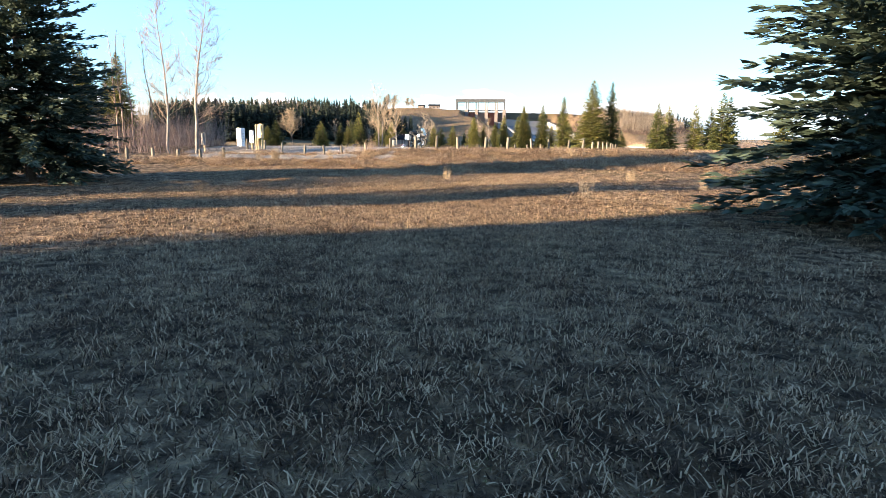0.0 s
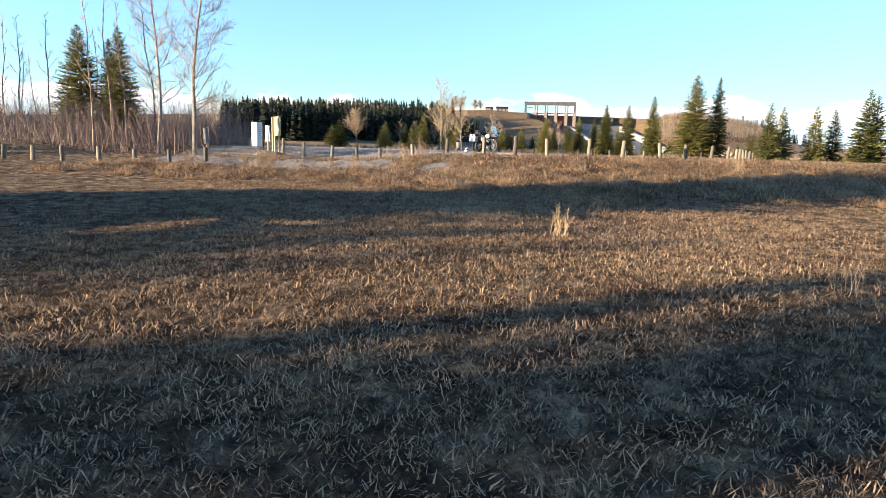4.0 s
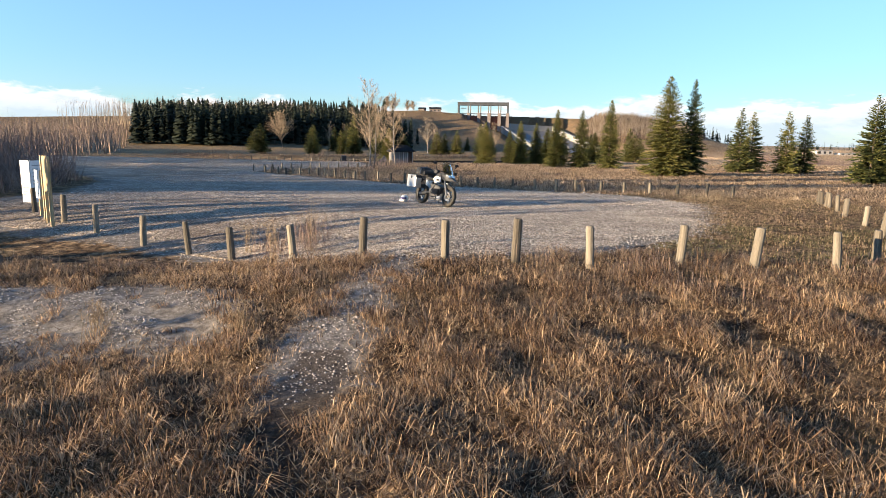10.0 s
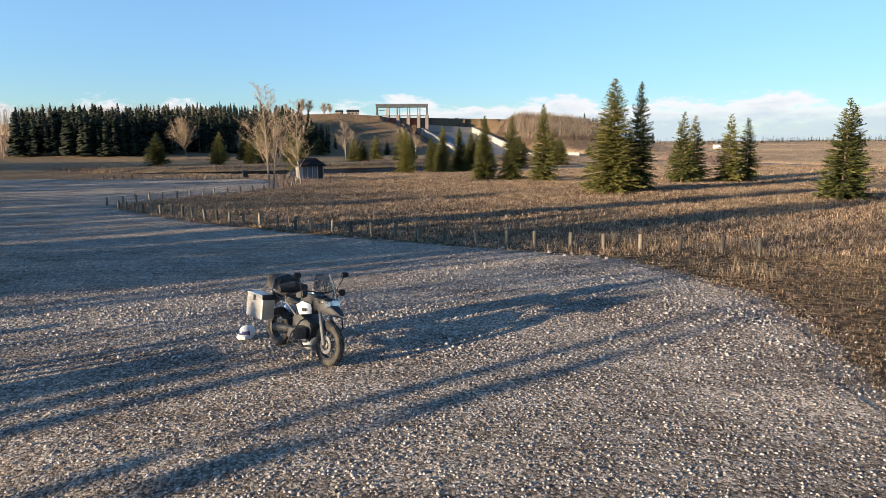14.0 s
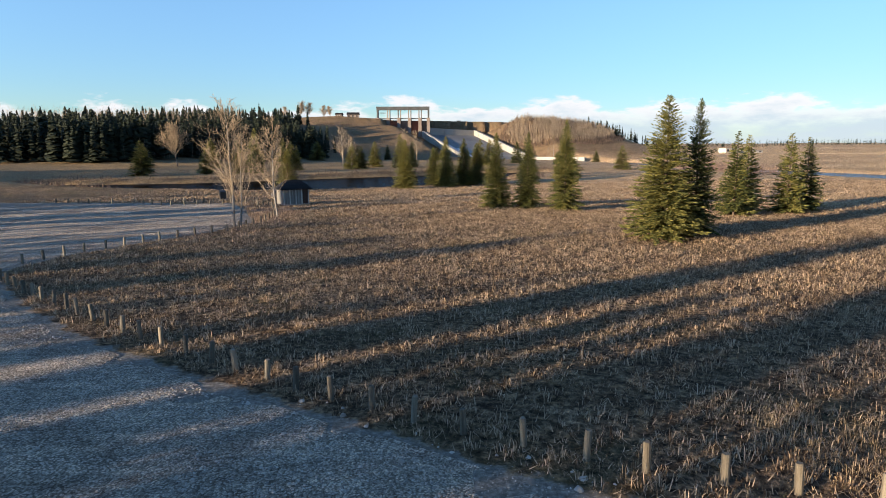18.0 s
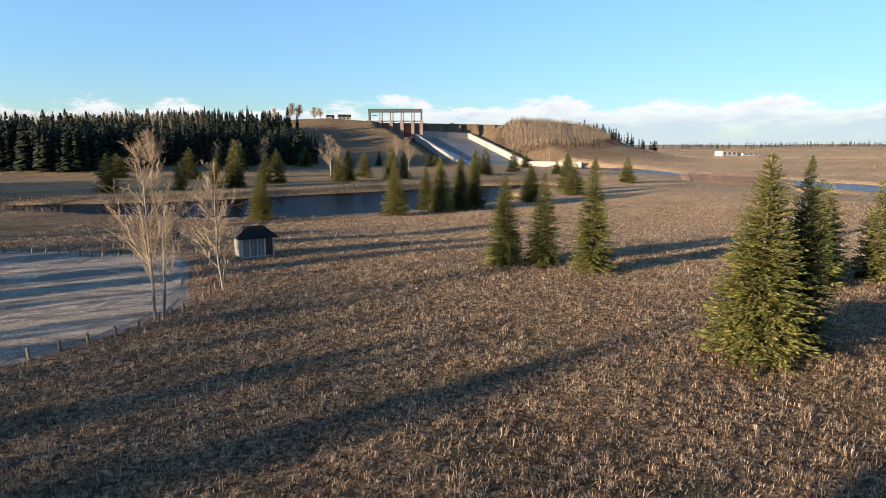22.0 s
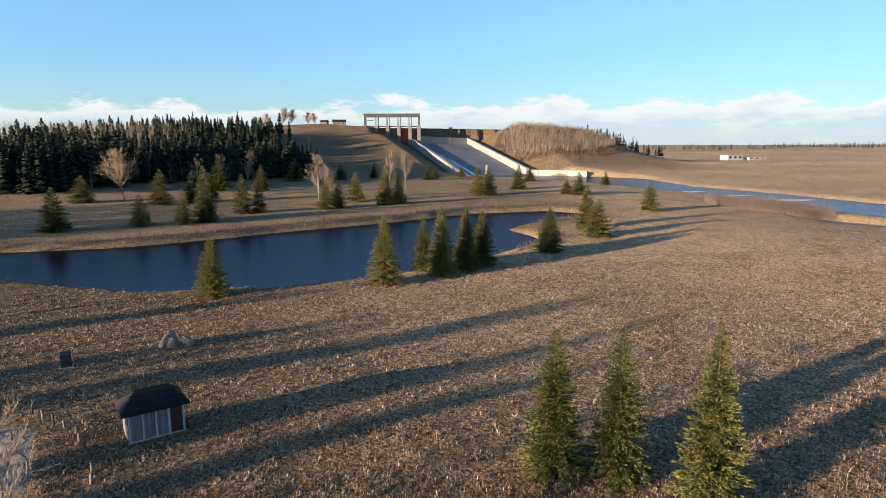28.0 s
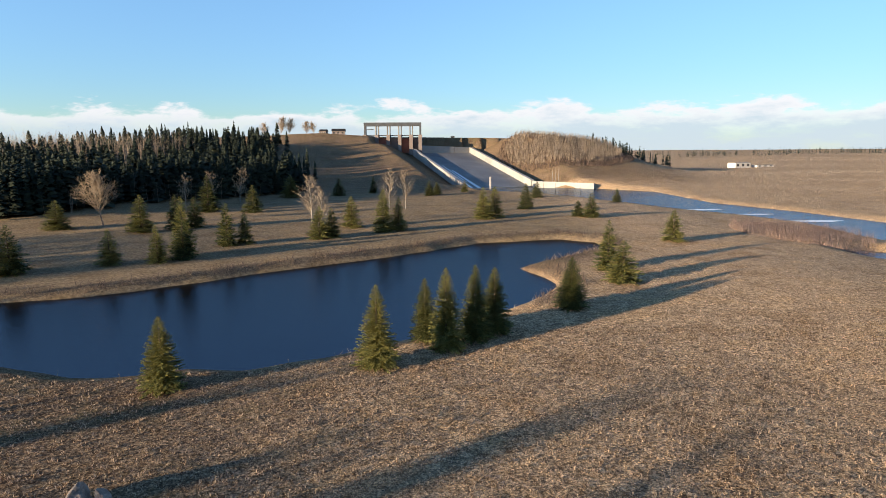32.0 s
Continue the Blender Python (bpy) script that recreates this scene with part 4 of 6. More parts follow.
def bare_tree_mesh(seed, high, wide, limbs, forks, fine, first=0.3, upright=0.9, r=0.1, wander=0.08, stout=0.38, hair=0.006):
    """A leafless tree: trunk, limbs, forks and twigs; returns the mesh of the trunk and of each limb with its twigs."""
    rng = np.random.default_rng(seed)
    segs = []

    def grow(p, d, length, r0, r1, n, bend):
        pts = [p]
        for _ in range(n):
            d = d + rng.normal(0, bend, 3) + np.array([0, 0, 0.05])
            d /= np.linalg.norm(d)
            p = p + d * length / n
            pts.append(p)
        for i in range(n):
            segs.append((pts[i], pts[i + 1], r0 + (r1 - r0) * i / n, r0 + (r1 - r0) * (i + 1) / n))
        return pts

    starts = []
    trunk = grow(np.array([0, 0, -0.2]), np.array([0, 0, 1.0]), high, r, 0.012, 12, wander)
    n_trunk = len(segs)
    for k in range(limbs):
        starts.append(len(segs))
        f = first + (1 - first) * ((k + rng.uniform(0, 0.9)) / limbs) ** 0.9
        q = trunk[min(11, int(f * 12))] * (1 - f * 12 % 1) + trunk[min(12, int(f * 12) + 1)] * (f * 12 % 1)
        a = rng.uniform(0, 2 * math.pi)
        d = np.array([math.cos(a), math.sin(a), upright * rng.uniform(0.6, 1.3)])
        L = wide * (0.35 + 1.0 * (1 - f)) * rng.uniform(0.6, 1.15)
        limb = grow(q, d / np.linalg.norm(d), L, r * stout * (1.15 - f) + hair, hair, 5, 0.09)
        for _ in range(forks):
            i = rng.integers(1, 6)
            d2 = (limb[i] - limb[i - 1]) / np.linalg.norm(limb[i] - limb[i - 1]) + rng.normal(0, 0.5, 3) + np.array([0, 0, 0.25])
            sub = grow(limb[i], d2 / np.linalg.norm(d2), L * rng.uniform(0.25, 0.5), hair * 1.6, hair * 0.85, 3, 0.15)
            for _ in range(fine):
                j = rng.integers(1, 4)
                d3 = d2 / np.linalg.norm(d2) + rng.normal(0, 0.55, 3) + np.array([0, 0, 0.2])
                grow(sub[j], d3 / np.linalg.norm(d3), L * rng.uniform(0.12, 0.26), hair, hair * 0.6, 1, 0.1)
    out = []
    ends = starts[1:] + [len(segs)]
    for part_segs, sides in [(segs[:n_trunk], 8)] + [(segs[i:j], 3) for i, j in zip(starts, ends)]:
        A, B = np.array([s[0] for s in part_segs]), np.array([s[1] for s in part_segs])
        r0, r1 = np.array([s[2] for s in part_segs]), np.array([s[3] for s in part_segs])
        d = B - A
        d /= np.linalg.norm(d, axis=1)[:, None]
        u = np.cross(d, np.where(np.abs(d[:, 2:]) > 0.9, np.array([[1.0, 0, 0]]), np.array([[0, 0, 1.0]])))
        u /= np.linalg.norm(u, axis=1)[:, None]
        w = np.cross(d, u)
        ring = np.arange(sides) * 2 * math.pi / sides
        off = u[:, None] * np.cos(ring)[None, :, None] + w[:, None] * np.sin(ring)[None, :, None]
        V = np.concatenate([A[:, None] + off * r0[:, None, None], B[:, None] + off * r1[:, None, None]], 1).reshape(-1, 3)
        k = np.arange(sides)
        face = np.stack([k, (k + 1) % sides, (k + 1) % sides + sides, k + sides], 1)
        F = (np.arange(len(A)) * 2 * sides)[:, None, None] + face[None]
        me = bpy.data.meshes.new("trunk" if sides == 8 else "limb")
        me.from_pydata(V.tolist(), [], F.reshape(-1, 4).tolist())
        out.append(me)
    return out


def bare_kind(seed, bark, twigs, **k):
    trunk, *limbs = bare_tree_mesh(seed, **k)
    trunk.materials.append(bark)
    for limb in limbs:
        limb.materials.append(twigs)
    return trunk, limbs


TALL_ASPEN = [bare_kind(41 + i, M["aspen"], M["twig"], high=9.5, wide=2.2, limbs=52, forks=8, fine=7, first=0.2, upright=0.5, r=0.11, hair=0.0042, stout=0.2, wander=0.05) for i in range(2)]
LOT_POPLAR = [bare_kind(51 + i, M["aspen"], M["gold_twig"], high=9.6, wide=3.1, limbs=34, forks=8, fine=6, first=0.2, upright=1.15, r=0.11, stout=0.3, hair=0.0062, wander=0.05) for i in range(2)]
ROUND_TREE = bare_kind(61, M["twig"], M["gold_twig"], high=15, wide=6.5, limbs=70, forks=9, fine=6, first=0.25, upright=1.3, r=0.22, hair=0.02)
SLIM = [bare_kind(71 + i, M["twig"], M["twig"], high=8, wide=1.1, limbs=18, forks=3, fine=2, first=0.3, upright=1.3, r=0.06) for i in range(2)]


def bare_tree(kind, x, y, s, turn, label, category="bare tree", group="", lean=0.0, sz=0.0):
    t = thing("bare_tree", at(x, y, turn), label, category, group)
    if lean:
        t.matrix_basis = at(x, y) @ pose(0, 0, 0, 0, lean, 0) @ pose(0, 0, 0, 0, 0, turn)
    t.scale = (s, s, sz or s)
    new("trunk", kind[0]).parent = t
    for limb in kind[1]:
        new("limb", limb).parent = t
    return t


bare_tree(TALL_ASPEN[0], -22.7, 40.4, 1.1, 30, "leafless aspen with a pale leaning trunk beside the fence posts", group="aspens", lean=5, sz=1.1)
bare_tree(TALL_ASPEN[1], -24.8, 40.3, 0.95, 110, "slender leafless aspen beside the fence posts", group="aspens", lean=-4, sz=1.12)
bare_tree(SLIM[0], -27.2, 38.4, 1.0, 10, "thin leafless aspen at the thicket", group="aspens")
bare_tree(LOT_POPLAR[0], -24.6, 102.0, 1.05, 0, "leafless poplar with golden twigs beside the gravel", group="poplars by the lot", sz=1.08)
bare_tree(LOT_POPLAR[1], -24.2, 102.3, 0.85, 200, "leafless poplar with golden twigs beside the gravel", group="poplars by the lot", lean=3)
bare_tree(LOT_POPLAR[1], -23.0, 109.7, 0.95, 90, "spreading leafless poplar with golden twigs", group="poplars by the lot", lean=-4)
bare_tree(ROUND_TREE, -121, 311, 1.12, 0, "broad round leafless tree with golden twigs across the pond")
for i, (x, y, h) in enumerate([(-50, 309, 16.4), (-28.7, 367, 16.9), (-21.9, 366.6, 16.3), (-116, 367, 15), (-103, 399, 17), (-46, 306, 13), (-112, 390, 15)]):
    bare_tree(LOT_POPLAR[i % 2], x, y, h / 10 * 1.1, 70 * i, "tall leafless poplar across the pond", group="poplars across the pond", sz=h / 10)
rng = np.random.default_rng(5)
for i in range(14):
    x, y = rng.uniform(-46, -27), rng.uniform(42, 60)
    if outside(LOT, x, y) > 3 and y < 56 - 0.5 * (x + 27):
        bare_tree(SLIM[i % 2], x, y, rng.uniform(0.75, 1.15), 50 * i, "thin leafless aspen rising from the thicket", group="aspens in the thicket")


def sticks(rng, xs, ys, low, high, lean, r, n):
    """n bare stems; returns three-sided spikes with a pair of side twigs each."""
    h = rng.uniform(low, high, n)
    zs = height(xs, ys) - 0.05
    base = np.stack([xs, ys, zs], 1)
    d = np.stack([rng.normal(0, lean, n), rng.normal(0, lean, n), np.ones(n)], 1)
    tops = base + d * h[:, None]
    A, B, R = [base], [tops], [np.full(n, r) * (0.6 + h / high)]
    for _ in range(3):
        f = rng.uniform(0.3, 0.9, n)
        p = base + (tops - base) * f[:, None]
        q = p + np.stack([rng.normal(0, 0.16, n), rng.normal(0, 0.16, n), rng.uniform(0.12, 0.35, n)], 1) * h[:, None]
        A.append(p), B.append(q), R.append(np.full(n, r * 0.5))
    A, B, R = np.concatenate(A), np.concatenate(B), np.concatenate(R)
    k = len(A)
    ang = rng.uniform(0, 6.28, k)
    V = []
    for j in range(3):
        V.append(A + np.stack([np.cos(ang + j * 2.094), np.sin(ang + j * 2.094), np.zeros(k)], 1) * R[:, None])
    V = np.stack(V + [B], 1).reshape(-1, 3)
    F = (np.arange(k) * 4)[:, None, None] + np.array([[0, 1, 3], [1, 2, 3], [2, 0, 3]])[None]
    return V, F.reshape(-1, 3)


def thicket(label, n, place, low, high, mat, seed, lean=0.12, r=0.018, category="thicket"):
    rng = np.random.default_rng(seed)
    xs, ys = place(rng, n)
    V, F = sticks(rng, xs, ys, low, high, lean, r, len(xs))
    return tagged(mesh_object("thicket", V, F, mat), label, category, kind="stuff")


def in_box(x0, x1, y0, y1, keep=None):
    def place(rng, n):
        x, y = rng.uniform(x0, x1, n), rng.uniform(y0, y1, n)
        if keep is not None:
            k = keep(x, y)
            x, y = x[k], y[k]
        return x, y
    return place


thicket("dense leafless brush beside the gravel lot", 14000, in_box(-60, -21.5, 36, 74, lambda x, y: (outside(LOT, x, y) > 1.2) & (y > 40 + 0.25 * (x + 20)) & (y < 57 - 0.75 * (x + 28))), 0.6, 3.0, M["red_twig"], 3, 0.3, 0.013)
thicket("leafless brown wood on the far rise", 7000, in_box(-460, -120, 170, 420, lambda x, y: (x < -8 - 0.66 * (y - 16)) & (x > -60 - 1.5 * (y - 16))), 4, 10, M["twig"], 26, 0.08, 0.12, "leafless wood")
thicket("dense leafless brush beside the gravel lot", 2600, in_box(-75, -23, 26, 44, lambda x, y: x < -24.5 - 0.2 * (y - 22)), 0.4, 1.7, M["gold_twig"], 4, 0.4, 0.007)
thicket("low brown brush round the poplars beside the lot", 900, in_box(-27, -17.5, 96, 117, lambda x, y: (np.abs(outside(LOT, x, y) - 2.6) < 2.4) & (waves(x, y, 3) > -0.45)), 0.4, 1.3, M["red_twig"], 16, 0.25, 0.008, "brush")
thicket("reddish willow scrub by the river", 3600, in_box(84, 122, 262, 318, lambda x, y: (((x - 102) / 17) ** 2 + ((y - 290) / 26) ** 2 < 1) & (outside(RIVER, x, y) > 3)), 1.2, 4.2, M["red_twig"], 6, lean=0.3, r=0.04)
thicket("pale scrub along the river bank", 26000, in_box(150, 520, 330, 760, lambda x, y: (outside(RIVER, x, y) > 12) & (waves(x, y, 30) > -0.1)), 0.4, 1.3, M["gold_twig"], 7, lean=0.6, r=0.07)
thicket("straw-coloured scrub on the far plain", 20000, in_box(230, 1200, 640, 1500, lambda x, y: waves(x, y, 60) > -0.2), 0.8, 2.2, M["gold_twig"], 8, lean=0.6, r=0.18)
thicket("brown bushes on the far plain", 900, in_box(230, 1000, 560, 1300, lambda x, y: waves(x, y, 45) > 0.35), 2.0, 5.0, M["red_twig"], 18, lean=0.3, r=0.35)
thicket("leafless brown undergrowth of the aspen wood", 8000, in_box(45, 185, 610, 800, lambda x, y: (((x - 114) / 64) ** 2 + ((y - 712) / 88) ** 2 < 1) & (np.abs(along_chute(x, y)[1]) > 40)), 1.5, 5, M["brush"], 19, 0.3, 0.22, "undergrowth")
thicket("leafless aspen wood on the dam's shoulder", 9000, in_box(52, 175, 630, 800, lambda x, y: (((x - 114) / 56) ** 2 + ((y - 716) / 76) ** 2 < 1) & (waves(x, y, 9) > -0.5) & (np.abs(along_chute(x, y)[1]) > 40)), 3.5, 9, M["gold_twig"], 9, 0.05, 0.15, "aspen wood")
thicket("grey aspens above the spruce wood", 1500, in_box(-330, -185, 420, 560), 16, 22, M["gold_twig"], 10, 0.04, 0.10, "aspen wood")
thicket("leafless saplings before the spruce wood", 420, in_box(-190, -85, 330, 430, lambda x, y: np.abs(y - (328 + (x + 157) * 2.05)) < 14), 6, 13, M["twig"], 12, 0.05, 0.06, "saplings")
thicket("brown brush along the pond's far bank", 16000, in_box(-112, 45, 176, 296, lambda x, y: (np.abs(outside(POND, x, y) - 4.5) < 2.2) & ((y > 226 + 0.55 * x) | (x > 8)) & (waves(x, y, 5) > -0.55)), 0.5, 1.5, M["brush"], 23, 0.5, 0.07, "brush")
thicket("thin pale reeds along the pond's near shore", 3600, in_box(-100, 30, 165, 262, lambda x, y: (np.abs(outside(POND, x, y) - 1.9) < 0.8) & (y < 226 + 0.55 * x)), 0.3, 0.7, M["tall"], 24, 0.3, 0.03, "reeds")
thicket("dry reeds along the pond's far bank", 5200, in_box(-112, 45, 176, 296, lambda x, y: (np.abs(outside(POND, x, y) - 3.4) < 1.5) & ((y > 226 + 0.55 * x) | (x > 8))), 0.4, 1.1, M["gold_twig"], 13, 0.3, 0.03, "reeds")


def wood(label, pts, low, high, seed, mat, sprays=150, category="spruce wood", tall=None, slim=1.0, bole=0.06):
    """Many narrow conifers far off, joined."""
    rng = np.random.default_rng(seed)
    n = len(pts)
    h = low + (high - low) * rng.beta(1.6, 2.2, n)
    if tall is not None:
        h = np.array(tall)
    xs, ys = np.array(pts).T
    zs = height(xs, ys)
    f = bole + (1 - bole) * rng.uniform(0.0, 1.0, (n, sprays)) ** 0.85
    a = rng.uniform(0, 6.283, (n, sprays))
    full, blunt = rng.uniform(0.15, 0.28, (n, 1)) * slim, rng.uniform(0.5, 0.95, (n, 1))
    reach = (h[:, None] * full) * (1.02 - f) ** blunt * rng.uniform(0.45, 1.1, (n, sprays))
    ca, sa = np.cos(a), np.sin(a)
    inner = np.stack([xs[:, None] + ca * reach * 0.1, ys[:, None] + sa * reach * 0.1, zs[:, None] + h[:, None] * (f + 0.03)], -1)
    outer = np.stack([xs[:, None] + ca * reach, ys[:, None] + sa * reach, zs[:, None] + h[:, None] * f - reach * 0.25], -1)
    side = np.stack([-sa, ca, np.zeros_like(a)], -1) * (0.55 * reach + 0.28 * slim)[..., None]
    mid = inner * 0.45 + outer * 0.55
    V = np.stack([inner, mid + side, outer, mid - side], 2).reshape(-1, 3)
    F = np.arange(len(V)).reshape(-1, 4)
    return tagged(mesh_object("spruce_wood", V, F, mat), label, category, kind="stuff")


rng = np.random.default_rng(77)
pts = []
while len(pts) < 640:
    x, back = rng.uniform(-340, -80), rng.uniform(0, 1) ** 1.6 * 130
    y = 330 + (x + 157) * 2.05 + back if x > -160 else 324 + back + rng.uniform(-3, 3)
    if y < 600 and not (x > -98 and y > 470) and x > -3 - 0.66 * (y - 16):
        pts.append((x, y))
pts += [(rng.uniform(-300, -125), rng.uniform(480, 640)) for _ in range(170)] + [(rng.uniform(-250, -148), rng.uniform(570, 665)) for _ in range(110)]
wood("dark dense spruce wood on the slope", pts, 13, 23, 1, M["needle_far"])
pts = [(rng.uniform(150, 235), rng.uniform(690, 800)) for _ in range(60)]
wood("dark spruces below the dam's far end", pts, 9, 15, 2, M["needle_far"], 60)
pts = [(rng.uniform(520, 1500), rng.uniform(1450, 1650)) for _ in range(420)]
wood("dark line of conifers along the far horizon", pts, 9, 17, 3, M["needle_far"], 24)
# woods added out of view to cast shade, laid out across and along the way the shadows run
SUN_X, SUN_Y = math.cos(radians(SUN_TURN)), math.sin(radians(SUN_TURN))


def sunward(c, k):
    return SUN_X * k - SUN_Y * c, SUN_Y * k + SUN_X * c


def shade_wood(label, bands, seed, sprays, k0=-34, k1=-14, slim=1.0, bole=0.06):
    """Bands: from, to, how many trees, how far their shadows reach."""
    rng = np.random.default_rng(seed)
    pts, tall = [], []
    for lo, hi, n, far in bands:
        for i in range(n):
            c, k = lo + (hi - lo) * (i + rng.uniform(0.1, 0.9)) / n, rng.uniform(k0, k1)
            x, y = sunward(c, k)
            if outside(LOT, np.array([x]), np.array([y]))[0] > 2:
                pts.append((x, y))
                tall.append((far - k) * math.tan(radians(SUN_RISE)) * rng.uniform(0.86, 1.04))
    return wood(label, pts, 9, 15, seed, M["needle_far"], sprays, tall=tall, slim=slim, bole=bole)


shade_wood("unseen spruce wood that shades the meadow", [(-40, 5.6, 60, 60)], 5, 150, -66, -34)
shade_wood("unseen slender spruces that shade strips of the meadow", [(21.6, 25.2, 12, 34), (12.8, 15.2, 6, 24), (16.8, 20.2, 12, 11)], 19, 150, -48, -34, 0.5)
shade_wood("unseen young spruces that shade the near meadow", [(5.6, 8.4, 13, 26), (8.3, 9.5, 4, 7)], 18, 140, -44, -34, 0.5)
shade_wood("unseen slender spruces that shade the lot", [(40.6, 41.6, 2, 36), (43.0, 45.0, 3, 38)], 8, 130, -12, -7, 0.4)
shade_wood("unseen spruce wood that shades bands of lot and meadow", [(53.0, 56.6, 9, 80), (61.9, 64.4, 9, 94), (77.4, 79.0, 5, 60), (83.5, 86.5, 5, 46), (110.6, 113.2, 5, 78), (116, 118.6, 5, 92), (127, 131.2, 7, 101), (134, 140, 8, 70), (153, 157, 5, 76)], 6, 170, -70, -58, 0.36)
# crowns start high, so sun passes beneath and the shade falls farther off
shade_wood("unseen tall spruces, crowned only high up to shade past the lot", [(49.8, 53.0, 5, 62)], 20, 100, -40, -30, 0.4, 0.62)
shade_wood("unseen thin wood that half-shades the wide meadow", [(66, 100, 40, 50), (100, 150, 32, 46), (150, 190, 22, 46)], 7, 110, -70, -56, 0.5)
shade_wood("unseen scattered spruces that shade the pond's far bank", [(200, 290, 20, 80), (236, 310, 46, 130)], 17, 130, -95, -80, 0.42)


# ---- posts ----
def post_mesh(seed):
    bm = tubed([(0, 0, -0.35), (0, 0, 0.35), (0.004, 0, 0.66), (0.004, 0, 0.70)], [0.078, 0.076, 0.074, 0.06], 12)
    rng = random.Random(seed)
    for v in bm.verts:
        v.co += Vector((rng.uniform(-1, 1), rng.uniform(-1, 1), 0)) * 0.003
    me = bpy.data.meshes.new("bollard_post")
    bm.to_mesh(me)
    bm.free()
    me.materials.append(M["post"])
    return me


POSTS = [post_mesh(i) for i in range(4)]
post_rng = random.Random(8)


def post(x, y, high=0.70, group="posts of the lot"):
    ob = new("bollard_post", post_rng.choice(POSTS))
    ob.matrix_basis = pose(x, y, ground(x, y), post_rng.uniform(-4, 4), post_rng.uniform(-4, 4), post_rng.uniform(0, 360))
    s = post_rng.uniform(0.92, 1.12)
    ob.scale = (s, s, high / 0.70 * post_rng.uniform(0.93, 1.05))
    tagged(ob, "weathered round wooden bollard post in dry grass", "bollard", group)


def post_row(line, every, high=0.70, jitter=0.06):
    left = 0.0
    for (ax, ay), (bx, by) in zip(line, line[1:]):
        L = math.hypot(bx - ax, by - ay)
        d = left
        while d < L:
            post(ax + (bx - ax) * d / L + post_rng.uniform(-jitter, jitter), ay + (by - ay) * d / L + post_rng.uniform(-jitter, jitter), high)
            d += every * post_rng.uniform(0.93, 1.07)
        left = d - L


for x, y in ((-20.2, 43.0), (-18.5, 42.1), (-16.8, 41.2), (-14.9, 40.4), (-13.3, 39.8), (-11.95, 39.3), (-10.07, 38.35), (-8.38, 37.75), (-6.62, 36.95),
             (-5.33, 36.9), (-4.03, 36.75), (-2.42, 37.2), (-1.1, 37.35)):
    post(x, y, 0.80)
for x, y in ((0.35, 37.5), (1.4, 38.3), (2.7, 40.3), (3.8, 42.6), (4.7, 45.2), (5.4, 47.8), (6.0, 49.6), (6.5, 51.3), (6.95, 52.5), (7.3, 53.7), (7.65, 54.8)):
    post(x, y, 0.72 if y < 43 else 0.6)
post_row([(5.2, 58.2), (2.6, 59.2), (-2.1, 60.6), (-6.9, 63.0), (-10.5, 65.3), (-17.0, 70.0), (-23.3, 75.0), (-29.6, 80.4)], 1.3, 0.66)
post_row([(-31.4, 82.9), (-30.6, 86.5), (-28.9, 91.3), (-27.0, 95.5), (-24.0, 100.0), (-23.2, 106.0), (-24.0, 112.6), (-26.4, 120.6), (-30.3, 125.7), (-36, 129.5), (-45, 132)], 1.5, 0.62)
post_row([(-34, 124.8), (-40.6, 124.9), (-46, 127), (-60, 129)], 1.6, 0.6)
post_row([(-17.0, 33.2), (-18.2, 31.2), (-20.6, 30.4), (-24, 30.2)], 1.3, 0.55)


# ---- signs ----
def sign_board(x, y, turn, label, panels, posts):
    """Panels: (x0, x1, z0, z1, material); posts: (x, height, material)."""
    t = thing("sign_board", at(x, y, turn), label, "sign", "signs beside the lot")
    for px_, h, mat in posts:
        part("post", boxed(px_ - 0.045, px_ + 0.045, -0.045, 0.045, -0.3, h, 0.008), mat, t)
    for x0, x1, z0, z1, mat in panels:
        p = part("panel", boxed(x0, x1, -0.075, -0.047, z0, z1, 0.004), mat, t)
        w, k = x1 - x0, 0
        if mat == M["sign"]:
            bars = bmesh.new()
            while z1 - 0.14 - 0.11 * k > z0 + 0.06:
                z = z1 - 0.14 - 0.11 * k
                box(bars, x0 + 0.1 * w, x0 + w * (0.55 + 0.3 * ((k * 7) % 3) / 2), -0.079, -0.076, z - 0.018, z + 0.018)
                k += 1
            part("printed_lines", bars, M["grey_print"], p)
    return t


fold = thing("sign_board", at(-21.2, 44.1, 34), "white notice board of two panels folded round a post", "sign", "signs beside the lot")
part("post", boxed(-0.045, 0.045, 0.02, 0.11, -0.3, 1.35, 0.008), M["trim"], fold)
for turn, x in ((-45, -0.15), (45, 0.15)):
    panel = part("panel", boxed(-0.2, 0.2, -0.015, 0.015, 0.09, 1.45, 0.004), M["sign"], fold)
    panel.matrix_basis = pose(x, 0.0, 0, 0, 0, turn)
    bars = bmesh.new()
    for k in range(9):
        box(bars, -0.15, 0.15 - 0.05 * (k * 5 % 3), -0.019, -0.0155, 1.28 - 0.12 * k, 1.31 - 0.12 * k)
    part("printed_lines", bars, M["grey_print"], panel)
sign_board(-19.0, 42.07, -40.6, "tall wooden sign with a white panel and a wooden panel", [(-1.12, -0.45, 0.62, 1.47, M["sign"]), (0.30, 1.14, 0.92, 1.92, M["wood"])],
           [(-0.85, 1.45, M["wood"]), (-0.17, 1.92, M["wood"]), (0.15, 1.92, M["wood"]), (0.72, 1.9, M["wood"])])
sign_board(-22.9, 41.8, -15, "grey notice on a low post behind an aspen", [(-0.2, 0.2, 0.45, 1.3, M["board"])], [(0.0, 1.35, M["wood"])])

